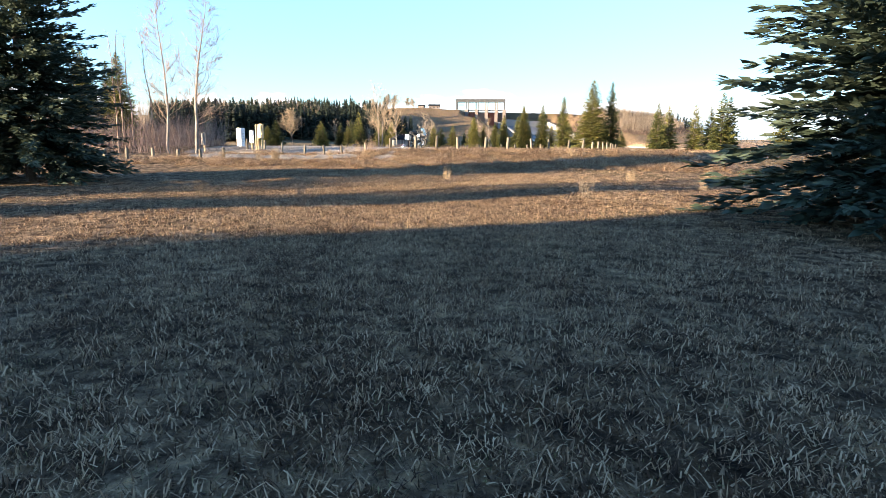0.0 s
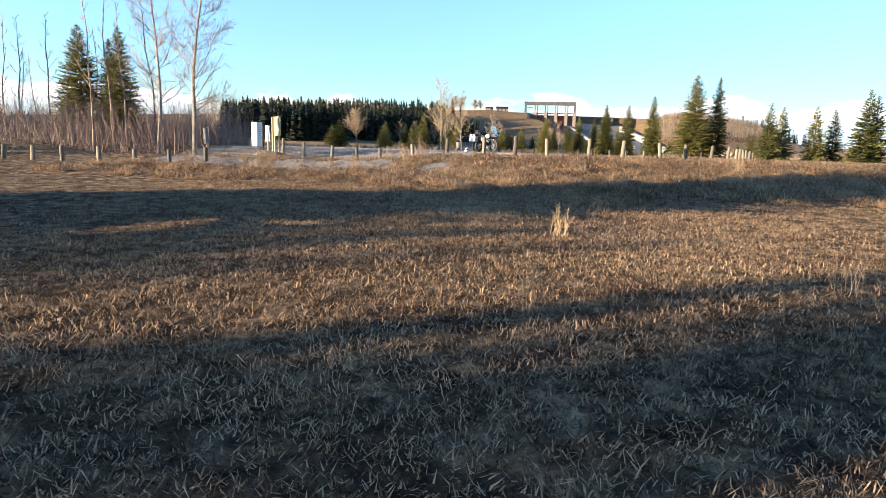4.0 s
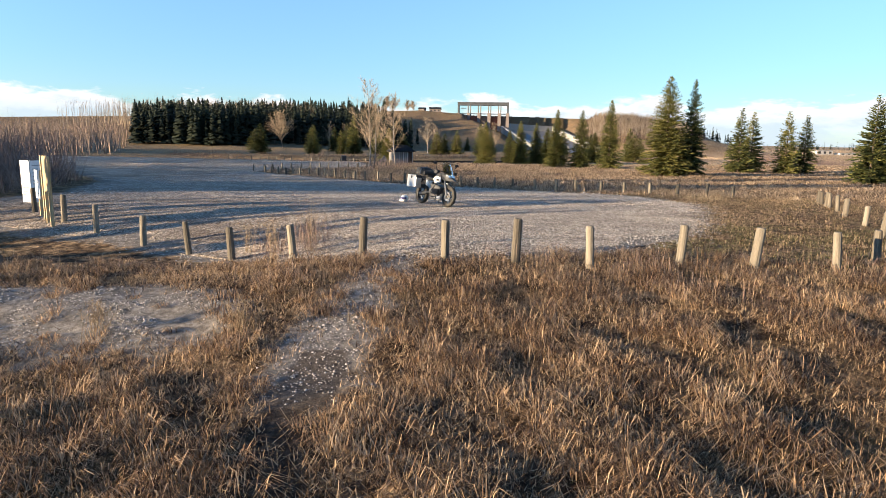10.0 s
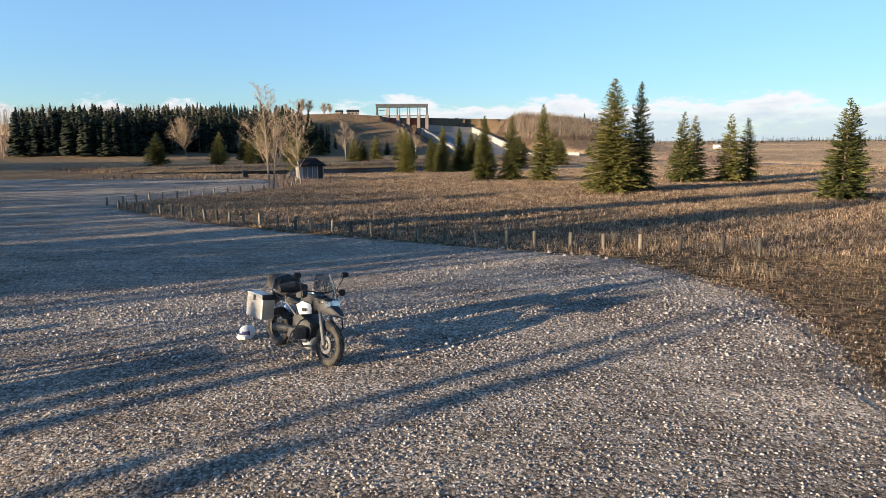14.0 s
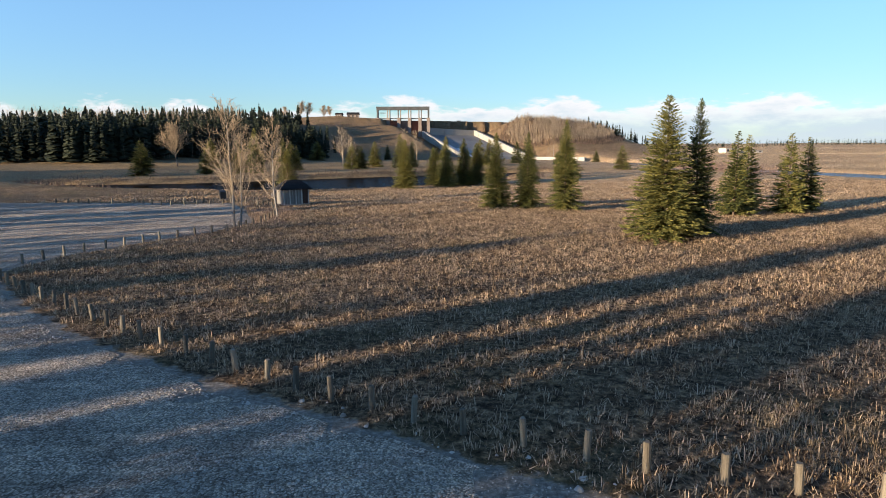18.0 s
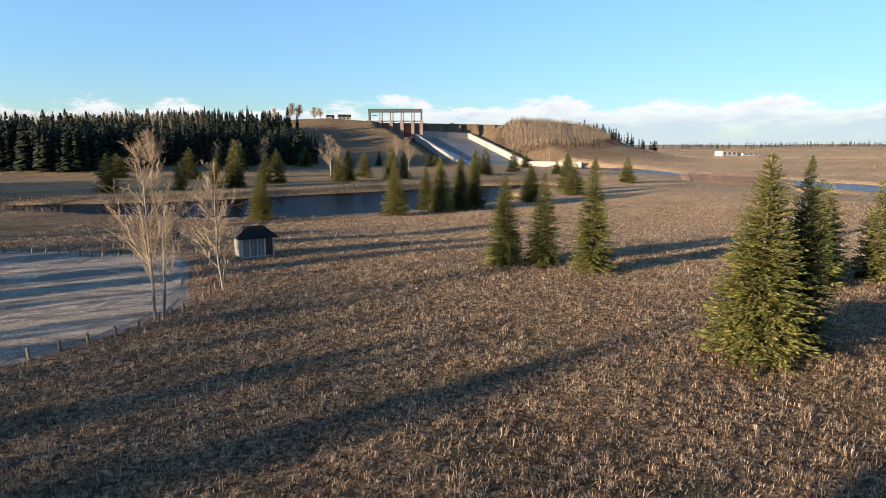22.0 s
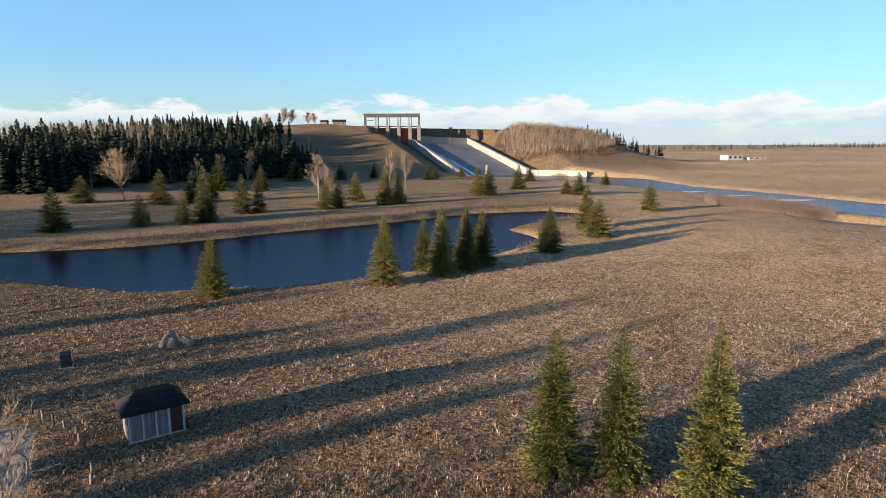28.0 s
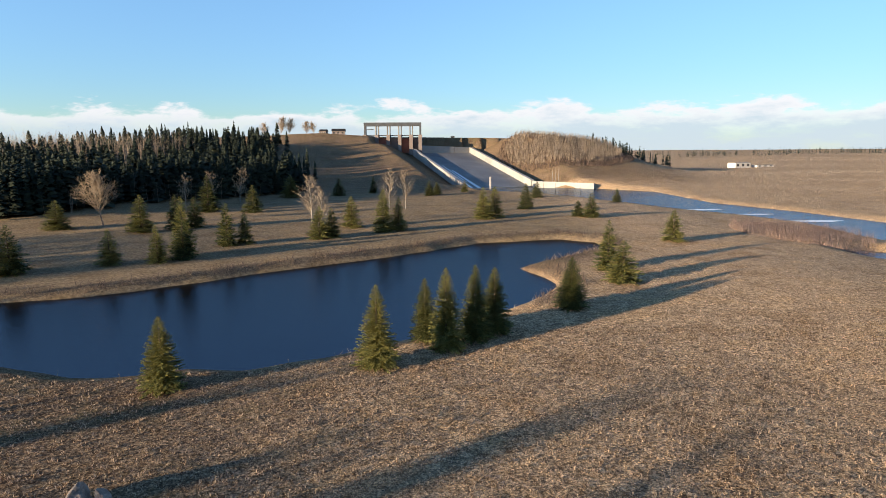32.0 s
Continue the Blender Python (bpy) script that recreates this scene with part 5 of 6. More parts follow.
log = thing("fallen_log", at(-16.0, 36.4, 15), "dark rotting log lying in the grass", "log")
part("log", tubed([(-0.6, 0, 0.16), (-0.2, 0.03, 0.2), (0.25, -0.02, 0.18), (0.62, 0.02, 0.15)], [0.15, 0.19, 0.18, 0.13], 10), M["bark"], log)

# ---- shed ----
shed = thing("shed", at(-26.35, 124.4, 35), "small grey board shed with a dark hipped roof", "shed")
W, D, HW = 3.4, 2.3, 2.05
walls = bmesh.new()
box(walls, 0.03, W - 0.03, D - 0.08, D, 0, HW)
box(walls, 0.03, 0.11, 0.08, D - 0.08, 0, HW)
box(walls, W - 0.11, W - 0.03, 0.08, D - 0.08, 0, HW)
box(walls, 0.03, 2.42, 0.03, 0.08, 0, HW)
box(walls, 3.22, W - 0.03, 0.03, 0.08, 0, HW)
box(walls, 2.42, 3.22, 0.03, 0.08, 1.93, HW)
part("wall", walls, M["board"], shed)
for k in range(4):
    x = 0.06 + k * 0.78
    part("batten", boxed(x, x + 0.1, 0.0, 0.028, 0.0, HW), M["trim"], shed, "pale upright batten")
part("batten", boxed(W - 0.14, W - 0.03, 0.0, 0.028, 0.0, HW), M["trim"], shed, "pale upright batten")
part("sill_board", boxed(0.0, W, -0.01, 0.025, -0.05, 0.1), M["trim"], shed)
for k in range(16):
    x = 0.17 + k * 0.148
    if k % 5 != 4:
        part("board", boxed(x, x + 0.138, 0.012, 0.03, 0.1, HW), M["board"], shed)
part("door", boxed(2.44, 3.2, 0.05, 0.078, 0.03, 1.92), M["door"], shed, "dark brown door")
part("door_frame", boxed(2.36, 2.43, -0.002, 0.05, 0.0, 2.0), M["trim"], shed)
part("vent", boxed(2.7, 2.84, -0.01, 0.02, 1.95, 2.03), M["trim"], shed)
roof = bmesh.new()
o = 0.3
lo = [roof.verts.new(p) for p in ((-o, -o, HW - 0.05), (W + o, -o, HW - 0.05), (W + o, D + o, HW - 0.05), (-o, D + o, HW - 0.05))]
up = [roof.verts.new(p) for p in ((0.75, D / 2, HW + 1.0), (W - 0.75, D / 2, HW + 1.0))]
lo2 = [roof.verts.new(v.co - Vector((0, 0, 0.1))) for v in lo]
for f in ((lo[0], lo[1], up[1], up[0]), (lo[1], lo[2], up[1]), (lo[2], lo[3], up[0], up[1]), (lo[3], lo[0], up[0]), lo2[::-1]):
    roof.faces.new(f)
for i in range(4):
    roof.faces.new((lo2[i], lo2[(i + 1) % 4], lo[(i + 1) % 4], lo[i]))
roof_part = part("roof", roof, M["roof"], shed, "dark shingled roof")
for k in range(9):  # shingle courses on the long faces
    f = k / 9.0
    for side in (0, 1):
        y0 = -o + (D / 2 + o) * f if side == 0 else D + o - (D / 2 + o) * f
        z0 = HW - 0.05 + 1.05 * f
        x0, x1 = -o + (o + 0.75) * f, W + o - (o + 0.75) * f
        s = 1 if side == 0 else -1
        c = bmesh.new()
        n = 8
        for j in range(n):
            a, b = x0 + (x1 - x0) * j / n + 0.01, x0 + (x1 - x0) * (j + 1) / n - 0.01
            vs = [c.verts.new(p) for p in ((a, y0 - s * 0.01, z0 + 0.012), (b, y0 - s * 0.01, z0 + 0.012), (b, y0 + s * 0.17, z0 + 0.128), (a, y0 + s * 0.17, z0 + 0.128))]
            c.faces.new(vs if side == 0 else vs[::-1])
            vs2 = [c.verts.new(p) for p in ((a, y0 - s * 0.01, z0 - 0.006), (b, y0 - s * 0.01, z0 - 0.006))]
            c.faces.new((vs2[0], vs2[1], vs[1], vs[0]))
        part("shingle_course", c, M["roof"], roof_part)

bin_ = thing("litter_bin", at(-39.3, 139.5, 30), "black bear-proof litter bin with a slanted lid", "litter bin")
b = bmesh.new()
box(b, -0.4, 0.4, -0.35, 0.35, 0.08, 1.1, 0.03)
part("body", b, M["black"], bin_)
b = boxed(-0.42, 0.42, -0.38, 0.38, 1.1, 1.35, 0.03)
for v in b.verts:
    if v.co.z > 1.2 and v.co.y < 0:
        v.co.z -= 0.16
part("lid", b, M["black"], bin_)
part("base_slab", boxed(-0.55, 0.55, -0.5, 0.5, -0.1, 0.08, 0.02), M["concrete"], bin_, "concrete slab")


def boulder(name, x, y, size, seed, label, mat, turn=0, cut=None, sink=0.2):
    bm = bmesh.new()
    bmesh.ops.create_icosphere(bm, subdivisions=3, radius=1)
    for v in bm.verts:
        n = noise.noise(v.co * 1.1 + Vector((seed, 0, 0))) * 0.45 + noise.noise(v.co * 2.7 + Vector((0, seed, 0))) * 0.15
        v.co *= 1 + n
        v.co = Vector((v.co.x * size[0], v.co.y * size[1], v.co.z * size[2]))
    if cut:
        for co, no in cut:
            g = bmesh.ops.bisect_plane(bm, geom=bm.verts[:] + bm.edges[:] + bm.faces[:], plane_co=Vector(co), plane_no=Vector(no), clear_outer=True)
            es = [e for e in g["geom_cut"] if isinstance(e, bmesh.types.BMEdge)]
            bmesh.ops.holes_fill(bm, edges=es)
    me = bpy.data.meshes.new(name)
    bm.to_mesh(me)
    bm.free()
    me.materials.append(mat)
    ob = new(name, me)
    ob.matrix_basis = at(x, y, turn, size[2] * (1 - sink) * 0.6)
    return tagged(ob, label, "boulder")


boulder("boulder", -33.0, 145.6, (0.95, 0.85, 1.0), 3.1, "large pale split boulder in the grass", M["rock"], 10, [((0.55, 0, 0.2), (0.9, 0, 0.35)), ((-0.2, 0, 0.75), (-0.75, -0.1, 0.62))])
boulder("boulder", -31.5, 145.8, (0.6, 0.75, 0.75), 7.7, "dark slab broken from the split boulder", M["rock"], 30, [((-0.3, 0, 0), (-0.95, 0, -0.1)), ((0.1, 0, 0.5), (0.55, 0, 0.83))])

# ---- dam, spillway and far buildings ----
GX0, GX1, GY, GTOP = -84.0, -27.0, 750.0, 52.0
gate = thing("spillway_gate_house", pose(0, 0, 0), "dark steel hoist deck on concrete piers above the spillway", "spillway gate")
b = bmesh.new()
box(b, GX0 - 1, GX1 + 1, GY - 4, GY + 4, GTOP - 2.6, GTOP)
part("hoist_deck", b, M["steel"], gate)
part("deck_rail", boxed(GX0 - 1.2, GX1 + 1.2, GY - 4.3, GY - 4.05, GTOP - 0.5, GTOP + 1.0), M["steel"], gate)
for k, f in enumerate((0.0, 0.215, 0.425, 0.63, 0.835, 1.0)):
    x = GX0 + (GX1 - GX0) * f
    if k in (0, 5):
        part("tower_leg", boxed(x - 0.9, x + 0.9, GY - 3.5, GY + 3.5, 36, GTOP - 2.6), M["steel"], gate)
    else:
        for dx in (-1.3, 1.3):
            part("column", boxed(x + dx - 0.45, x + dx + 0.45, GY - 3, GY + 3, 40, GTOP - 2.6), M["board"], gate)
    part("pier", boxed(x - 1.8, x + 1.8, GY - 9, GY + 6, 20, 40.5), M["pier"], gate)
for k, (f0, f1) in enumerate(((0.0, 0.215), (0.215, 0.425), (0.425, 0.63), (0.63, 0.835), (0.835, 1.0))):
    x0, x1 = GX0 + (GX1 - GX0) * f0 + 1.85, GX0 + (GX1 - GX0) * f1 - 1.85
    part("radial_gate", boxed(x0, x1, GY - 2, GY - 1, 22, 37), M["rust"] if k % 2 else M["pier"], gate)
    part("walkway", boxed(x0, x1, GY - 5.6, GY - 4.6, 39.2, 40.2), M["steel"], gate)
part("stair", boxed(GX0 + 2.5, GX0 + 9, GY - 3.8, GY - 3.2, 45.6, 46.4), M["steel"], gate)

spill = thing("spillway_chute", pose(0, 0, 0), "long pale concrete spillway chute with side walls", "spillway")


def strip(p0, p1, q0, q1, n, z_of, lift=0.0):
    """A sheet between two lines, cut in n steps."""
    bm = bmesh.new()
    rows = []
    for i in range(n + 1):
        f = i / n
        rows.append([bm.verts.new((p0[0] + (p1[0] - p0[0]) * f, p0[1] + (p1[1] - p0[1]) * f, z_of(f) + lift)), bm.verts.new((q0[0] + (q1[0] - q0[0]) * f, q0[1] + (q1[1] - q0[1]) * f, z_of(f) + lift))])
    for a, c in zip(rows, rows[1:]):
        bm.faces.new((a[0], c[0], c[1], a[1]))
    return bm


def chute_z(f):
    return CHUTE_Z0 + (CHUTE_Z1 - CHUTE_Z0) * f


part("chute_floor", strip(CHUTE_L0, CHUTE_L1, CHUTE_R0, CHUTE_R1, 12, chute_z), M["wet_concrete"], spill, "stained concrete floor")


def on_chute(f, a):
    """A place on the chute's floor, f of the way down and a of the way across."""
    p, q = Vector(CHUTE_L0).lerp(Vector(CHUTE_L1), f), Vector(CHUTE_R0).lerp(Vector(CHUTE_R1), f)
    return p.lerp(q, a)


for f0, f1, a0, a1 in ((0.44, 0.97, 0.10, 0.14), (0.60, 0.98, 0.20, 0.25), (0.52, 0.80, 0.165, 0.175)):
    part("ice_streak", strip(on_chute(f0, a0), on_chute(f1, a0), on_chute(f0, (a0 + a1) / 2), on_chute(f1, a1), 8, lambda f, f0=f0, f1=f1: chute_z(f0 + (f1 - f0) * f), 0.12), M["white"], spill, "white streak of ice on the floor")


def side_wall(a, c, z0, z1, high, thick, n):
    """A wall along a line whose foot falls from z0 to z1, in n bays."""
    d = Vector((c[0] - a[0], c[1] - a[1], 0)).normalized()
    s = Vector((-d.y, d.x, 0)) * thick / 2
    out = []
    for i in range(n):
        bm = bmesh.new()
        vs = []
        for f in (i / n, (i + 1) / n - 0.004):
            p = Vector((a[0] + (c[0] - a[0]) * f, a[1] + (c[1] - a[1]) * f, z0 + (z1 - z0) * f))
            vs.append([bm.verts.new(p + s * k + Vector((0, 0, h))) for k, h in ((-1, -3), (1, -3), (1, high), (-1, high))])
        for j in range(4):
            bm.faces.new((vs[0][j], vs[0][(j + 1) % 4], vs[1][(j + 1) % 4], vs[1][j]))
        bm.faces.new(vs[0][::-1])
        bm.faces.new(vs[1])
        bmesh.ops.recalc_face_normals(bm, faces=bm.faces[:])
        out.append(bm)
    return out


for bm in side_wall(CHUTE_L0, CHUTE_L1, CHUTE_Z0, CHUTE_Z1, 4.0, 2.6, 9) + side_wall(CHUTE_R0, CHUTE_R1, CHUTE_Z0, CHUTE_Z1, 6.0, 2.6, 9):
    part("side_wall", bm, M["concrete"], spill)
for bm in side_wall((GX1, GY - 6), (26.0, 775.0), 24, 22, 5.5, 2.5, 3) + side_wall((-33, 742), (GX1 - 6, GY - 8), 22, 24, 4.5, 2.5, 1):
    part("head_wall", bm, M["concrete"], spill)
for bm in side_wall(CHUTE_R1, (108.0, 560.0), -6.0, -6.0, 5.2, 1.6, 5) + side_wall(CHUTE_L1, CHUTE_R1, -7.5, -7.5, 3.0, 2.0, 4):
    part("basin_wall", bm, M["concrete"], spill)
for i, f in enumerate((0.30, 0.42, 0.55)):
    a = Vector((*CHUTE_L0, 0)).lerp(Vector((*CHUTE_R0, 0)), 0.12 + 0.05 * i)
    c = Vector((*CHUTE_L1, 0)).lerp(Vector((*CHUTE_R1, 0)), 0.12 + 0.05 * i)
    p, q = a.lerp(c, f), a.lerp(c, min(0.98, f + 0.42))
    w = (c - a).normalized().cross(Vector((0, 0, 1))) * (0.8 + 0.4 * i)
    bm = bmesh.new()
    bm.faces.new([bm.verts.new(v) for v in ((p.x, p.y, chute_z(f) + 0.15), (q.x, q.y, chute_z(min(0.98, f + 0.42)) + 0.15), (q.x + w.x, q.y + w.y, chute_z(min(0.98, f + 0.42)) + 0.15), (p.x + w.x, p.y + w.y, chute_z(f) + 0.15))])
    part("ice_streak", bm, M["snow"], spill, "white streak of ice")
part("gauge_tower", boxed(30.5, 32.0, 572, 573.5, -6, 4), M["concrete"], spill)
for dx in (0, 2.6, 5.0):
    p = thing("pale_pole", pose(83 + dx, 596, ground(83 + dx, 596)), "tall pale pole beside the stilling basin", "pole", "poles by the basin")
    part("shaft", tubed([(0, 0, -0.5), (0, 0, 11 + dx * 0.4)], [0.2, 0.14], 6), M["board"], p)


def far_house(x, y, turn, w, d, h, label, roof_mat, wall_mat, pitch=0.3):
    t = thing("far_building", at(x, y, turn, -0.3), label, "building")
    part("wall", boxed(-w / 2, w / 2, -d / 2, d / 2, 0, h), wall_mat, t)
    r = bmesh.new()
    ridge = h + d * pitch
    vs = [r.verts.new(p) for p in ((-w / 2 - 0.6, -d / 2 - 0.6, h), (w / 2 + 0.6, -d / 2 - 0.6, h), (w / 2 + 0.6, d / 2 + 0.6, h), (-w / 2 - 0.6, d / 2 + 0.6, h), (-w / 2 - 0.6, 0, ridge), (w / 2 + 0.6, 0, ridge))]
    for f in ((0, 1, 5, 4), (2, 3, 4, 5), (0, 4, 3), (1, 2, 5), (3, 2, 1, 0)):
        r.faces.new([vs[i] for i in f])
    part("roof", r, roof_mat, t)
    for k in range(3):
        x0 = -w / 2 + w * (k + 0.25) / 3
        part("window", boxed(x0, x0 + w / 7, -d / 2 - 0.08, -d / 2 - 0.004, h * 0.35, h * 0.8), M["black"], t)
    return t


far_house(-112, 752, 5, 13, 9, 3.6, "low dark-roofed lodge on the crest of the dam", M["roof"], M["pier"])
far_house(-127, 748, -10, 7, 6, 2.6, "small open shelter on the crest of the dam", M["roof"], M["pier"], 0.35)
far_house(8, 815, 0, 4, 4, 3.0, "small hut on the dam's crest", M["steel"], M["steel"], 0.1)
for i, (x, y, h) in enumerate([(-186, 742, 13), (-170, 742, 17), (-163, 745, 16), (-144, 745, 13), (-136, 745, 12)]):
    bare_tree(ROUND_TREE, x, y, h / 13, 60 * i, "leafless tree on the skyline above the dam", group="skyline trees").location.z -= 3.0
far_house(395, 930, 20, 26, 14, 7, "pale flat building beyond the river", M["concrete"], M["trim"], 0.02)
far_house(432, 940, 20, 30, 10, 3.5, "long low white building beyond the river", M["concrete"], M["trim"], 0.02)
for x, y, w in ((118, 395, 9), (132, 372, 7), (142, 345, 10)):
    bm = bmesh.new()
    ring = [bm.verts.new((x + w * math.cos(a) * (1 + 0.3 * math.sin(3 * a)), y + w * 0.35 * math.sin(a), WATER_RIVER + 0.04)) for a in [2 * math.pi * k / 18 for k in range(18)]]
    bm.faces.new(ring)
    tagged(part("ice_sheet", bm, M["snow"], None), "white ice sheet along the river's edge", "ice", "ice on the river")


# ---- motorcycle ----
def lathe(bm, profile, m, steps=28):
    """Turns (radius, across) pairs round the y axis."""
    rings = []
    for k in range(steps):
        a = 2 * math.pi * k / steps
        rings.append([bm.verts.new(m @ Vector((r * math.cos(a), w, r * math.sin(a)))) for r, w in profile])
    n = len(profile)
    for u, v in zip(rings, rings[1:] + rings[:1]):
        for j in range(n):
            bm.faces.new((u[j], u[(j + 1) % n], v[(j + 1) % n], v[j]))
    bmesh.ops.recalc_face_normals(bm, faces=bm.faces[:])
    return bm


def hull(points, shrink=0.0, cuts=1):
    """A smooth convex shell round points."""
    bm = bmesh.new()
    vs = [bm.verts.new(p) for p in points]
    r = bmesh.ops.convex_hull(bm, input=vs)
    junk = list({g for k in ("geom_interior", "geom_unused") for g in r[k] if isinstance(g, bmesh.types.BMVert)})
    bmesh.ops.delete(bm, geom=junk, context="VERTS")
    bmesh.ops.bevel(bm, geom=bm.edges[:], offset=0.012, segments=2, affect="EDGES")
    return bm


def mirrored(points):
    return [(x, s * y, z) for x, y, z in points for s in ((1, -1) if y else (1,))]


bike = thing("motorcycle", pose(-8.35, 47.25, ground(-8.35, 47.25) + 0.03, -8, 0, -45), "white and black touring motorcycle with aluminium panniers, parked on its stand", "motorcycle")
bike.scale = (1.02, 1.02, 1.02)


def wheel(name, x, r, wide, front):
    m = Matrix.Translation((x, 0, r))
    w = part(name, lathe(bmesh.new(), [(r - 0.10, -wide * 0.42), (r - 0.03, -wide / 2), (r - 0.004, -wide * 0.3), (r, 0), (r - 0.004, wide * 0.3), (r - 0.03, wide / 2), (r - 0.10, wide * 0.42)], m, 36), M["mud"], bike)
    part("rim", lathe(bmesh.new(), [(r - 0.125, -wide * 0.36), (r - 0.095, -wide * 0.44), (r - 0.095, wide * 0.44), (r - 0.125, wide * 0.36)], m, 36), M["black"], w)
    hub = lathe(bmesh.new(), [(0.02, -0.09), (0.06, -0.08), (0.06, 0.08), (0.02, 0.09)], m, 16)
    part("hub", hub, M["engine"], w)
    sp = bmesh.new()
    for k in range(20):
        a = 2 * math.pi * k / 20
        side = 0.05 if k % 2 else -0.05
        tube(sp, [m @ Vector((0.055 * math.cos(a + 0.4), side, 0.055 * math.sin(a + 0.4))), m @ Vector(((r - 0.115) * math.cos(a), side * 0.5, (r - 0.115) * math.sin(a)))], 0.004, 4)
    part("spokes", sp, M["chrome"], w)
    for s in ((-1, 1) if front else (1,)):
        part("brake_disc", lathe(bmesh.new(), [(0.09, s * 0.075), (0.15, s * 0.075), (0.15, s * 0.081), (0.09, s * 0.081)], m, 24), M["chrome"], w, "steel brake disc")
    tread = bmesh.new()
    for k in range(44):
        a = 2 * math.pi * k / 44
        for j, off in enumerate((-0.3, 0.02, 0.3)):
            q = Matrix.Translation(m.translation) @ Matrix.Rotation(-a, 4, "Y") @ Matrix.Translation((r - 0.002 - 0.012 * abs(off) * 3, off * wide, 0))
            box(tread, -0.006, 0.008, -0.017, 0.017, -0.012, 0.012, 0, q)
    part("tread", tread, M["mud"], w)
    return w


wheel("front_wheel", 0.77, 0.345, 0.115, True)
wheel("rear_wheel", -0.75, 0.335, 0.155, False)
for s in (-1, 1):
    part("fork_leg", tubed([(0.77, s * 0.105, 0.345), (0.60, s * 0.105, 0.80), (0.50, s * 0.10, 1.06)], [0.034, 0.03, 0.024], 10), M["grey"], bike)
part("front_mudguard", hull(mirrored([(0.98, 0.055, 0.60), (0.74, 0.07, 0.71), (0.55, 0.06, 0.64), (0.75, 0.05, 0.735), (0.57, 0.05, 0.67), (0.97, 0.03, 0.63)])), M["black"], bike)
part("beak", hull(mirrored([(1.06, 0.05, 0.86), (0.78, 0.13, 0.90), (0.62, 0.16, 0.84), (0.80, 0.10, 0.98), (0.6, 0.14, 1.0)])), M["black"], bike)
part("front_panel", hull(mirrored([(0.78, 0.12, 0.90), (0.52, 0.20, 0.86), (0.50, 0.20, 1.06), (0.74, 0.13, 1.07)])), M["black"], bike, "black front cowl")
lamp = part("headlamp", hull([(0.82, -0.02, 0.92), (0.82, 0.13, 0.92), (0.79, -0.02, 1.05), (0.79, 0.13, 1.05), (0.72, -0.04, 0.9), (0.72, 0.14, 0.9), (0.72, -0.04, 1.06), (0.72, 0.14, 1.06)]), M["chrome"], bike, "clear round headlamp")
part("headlamp", hull([(0.81, -0.13, 0.94), (0.81, -0.04, 0.94), (0.79, -0.13, 1.04), (0.79, -0.04, 1.04), (0.73, -0.13, 0.93), (0.73, -0.04, 0.93), (0.73, -0.13, 1.05), (0.73, -0.04, 1.05)]), M["chrome"], bike)
scr = bmesh.new()
rows = []
for i in range(9):
    f = i / 8
    z, x0, w = 1.0 + 0.47 * f, 0.79 - 0.30 * f + 0.06 * f * f, 0.19 + 0.03 * math.sin(3.0 * f) - 0.07 * f ** 4
    rows.append([scr.verts.new((x0 - 0.13 * (j / 4) ** 2, w * j / 4, z - 0.03 * (j / 4) ** 2 * f)) for j in range(-4, 5)])
for a, c in zip(rows, rows[1:]):
    for j in range(8):
        scr.faces.new((a[j], a[j + 1], c[j + 1], c[j]))
bmesh.ops.solidify(scr, geom=scr.faces[:], thickness=0.005)
screen = part("windscreen", scr, M["glass"], bike, "tall clear windscreen")
screen.visible_shadow = False
for s in (-1, 1):
    part("screen_bracket", tubed([(0.60, s * 0.10, 1.02), (0.66, s * 0.11, 1.2), (0.63, s * 0.1, 1.3)], 0.008, 6), M["black"], screen)
part("handlebar", tubed([(0.30, 0.44, 1.10), (0.40, 0.30, 1.17), (0.47, 0.1, 1.14), (0.47, -0.1, 1.14), (0.40, -0.30, 1.17), (0.30, -0.44, 1.10)], 0.014, 8), M["black"], bike)
for s in (-1, 1):
    part("hand_guard", hull([(0.50, s * 0.30, 1.08), (0.52, s * 0.42, 1.07), (0.40, s * 0.47, 1.06), (0.50, s * 0.30, 1.20), (0.51, s * 0.42, 1.18), (0.40, s * 0.47, 1.14), (0.47, s * 0.30, 1.14)]), M["black"], bike)
    part("mirror_stalk", tubed([(0.37, s * 0.34, 1.16), (0.40, s * 0.40, 1.30), (0.40, s * 0.44, 1.38)], 0.010, 6), M["black"], bike)
    part("mirror", hull([(0.39 + a, s * (0.46 + b), 1.41 + c) for a in (-0.02, 0.03) for b, c in ((-0.08, -0.03), (-0.06, 0.05), (0.06, 0.05), (0.09, -0.02), (0.0, -0.05))]), M["black"], bike)
tank = part("fuel_tank", hull(mirrored([(0.48, 0.19, 0.98), (0.45, 0.22, 0.78), (0.10, 0.20, 0.80), (-0.02, 0.11, 0.88), (0.02, 0.10, 1.02), (0.30, 0.16, 1.10), (0.46, 0.12, 1.08), (0.22, 0.25, 0.92)])), M["olive"], bike, "olive-grey fuel tank")
part("filler_cap", tubed([(0.22, 0, 1.08), (0.22, 0, 1.11)], [0.05, 0.045], 12), M["chrome"], tank)
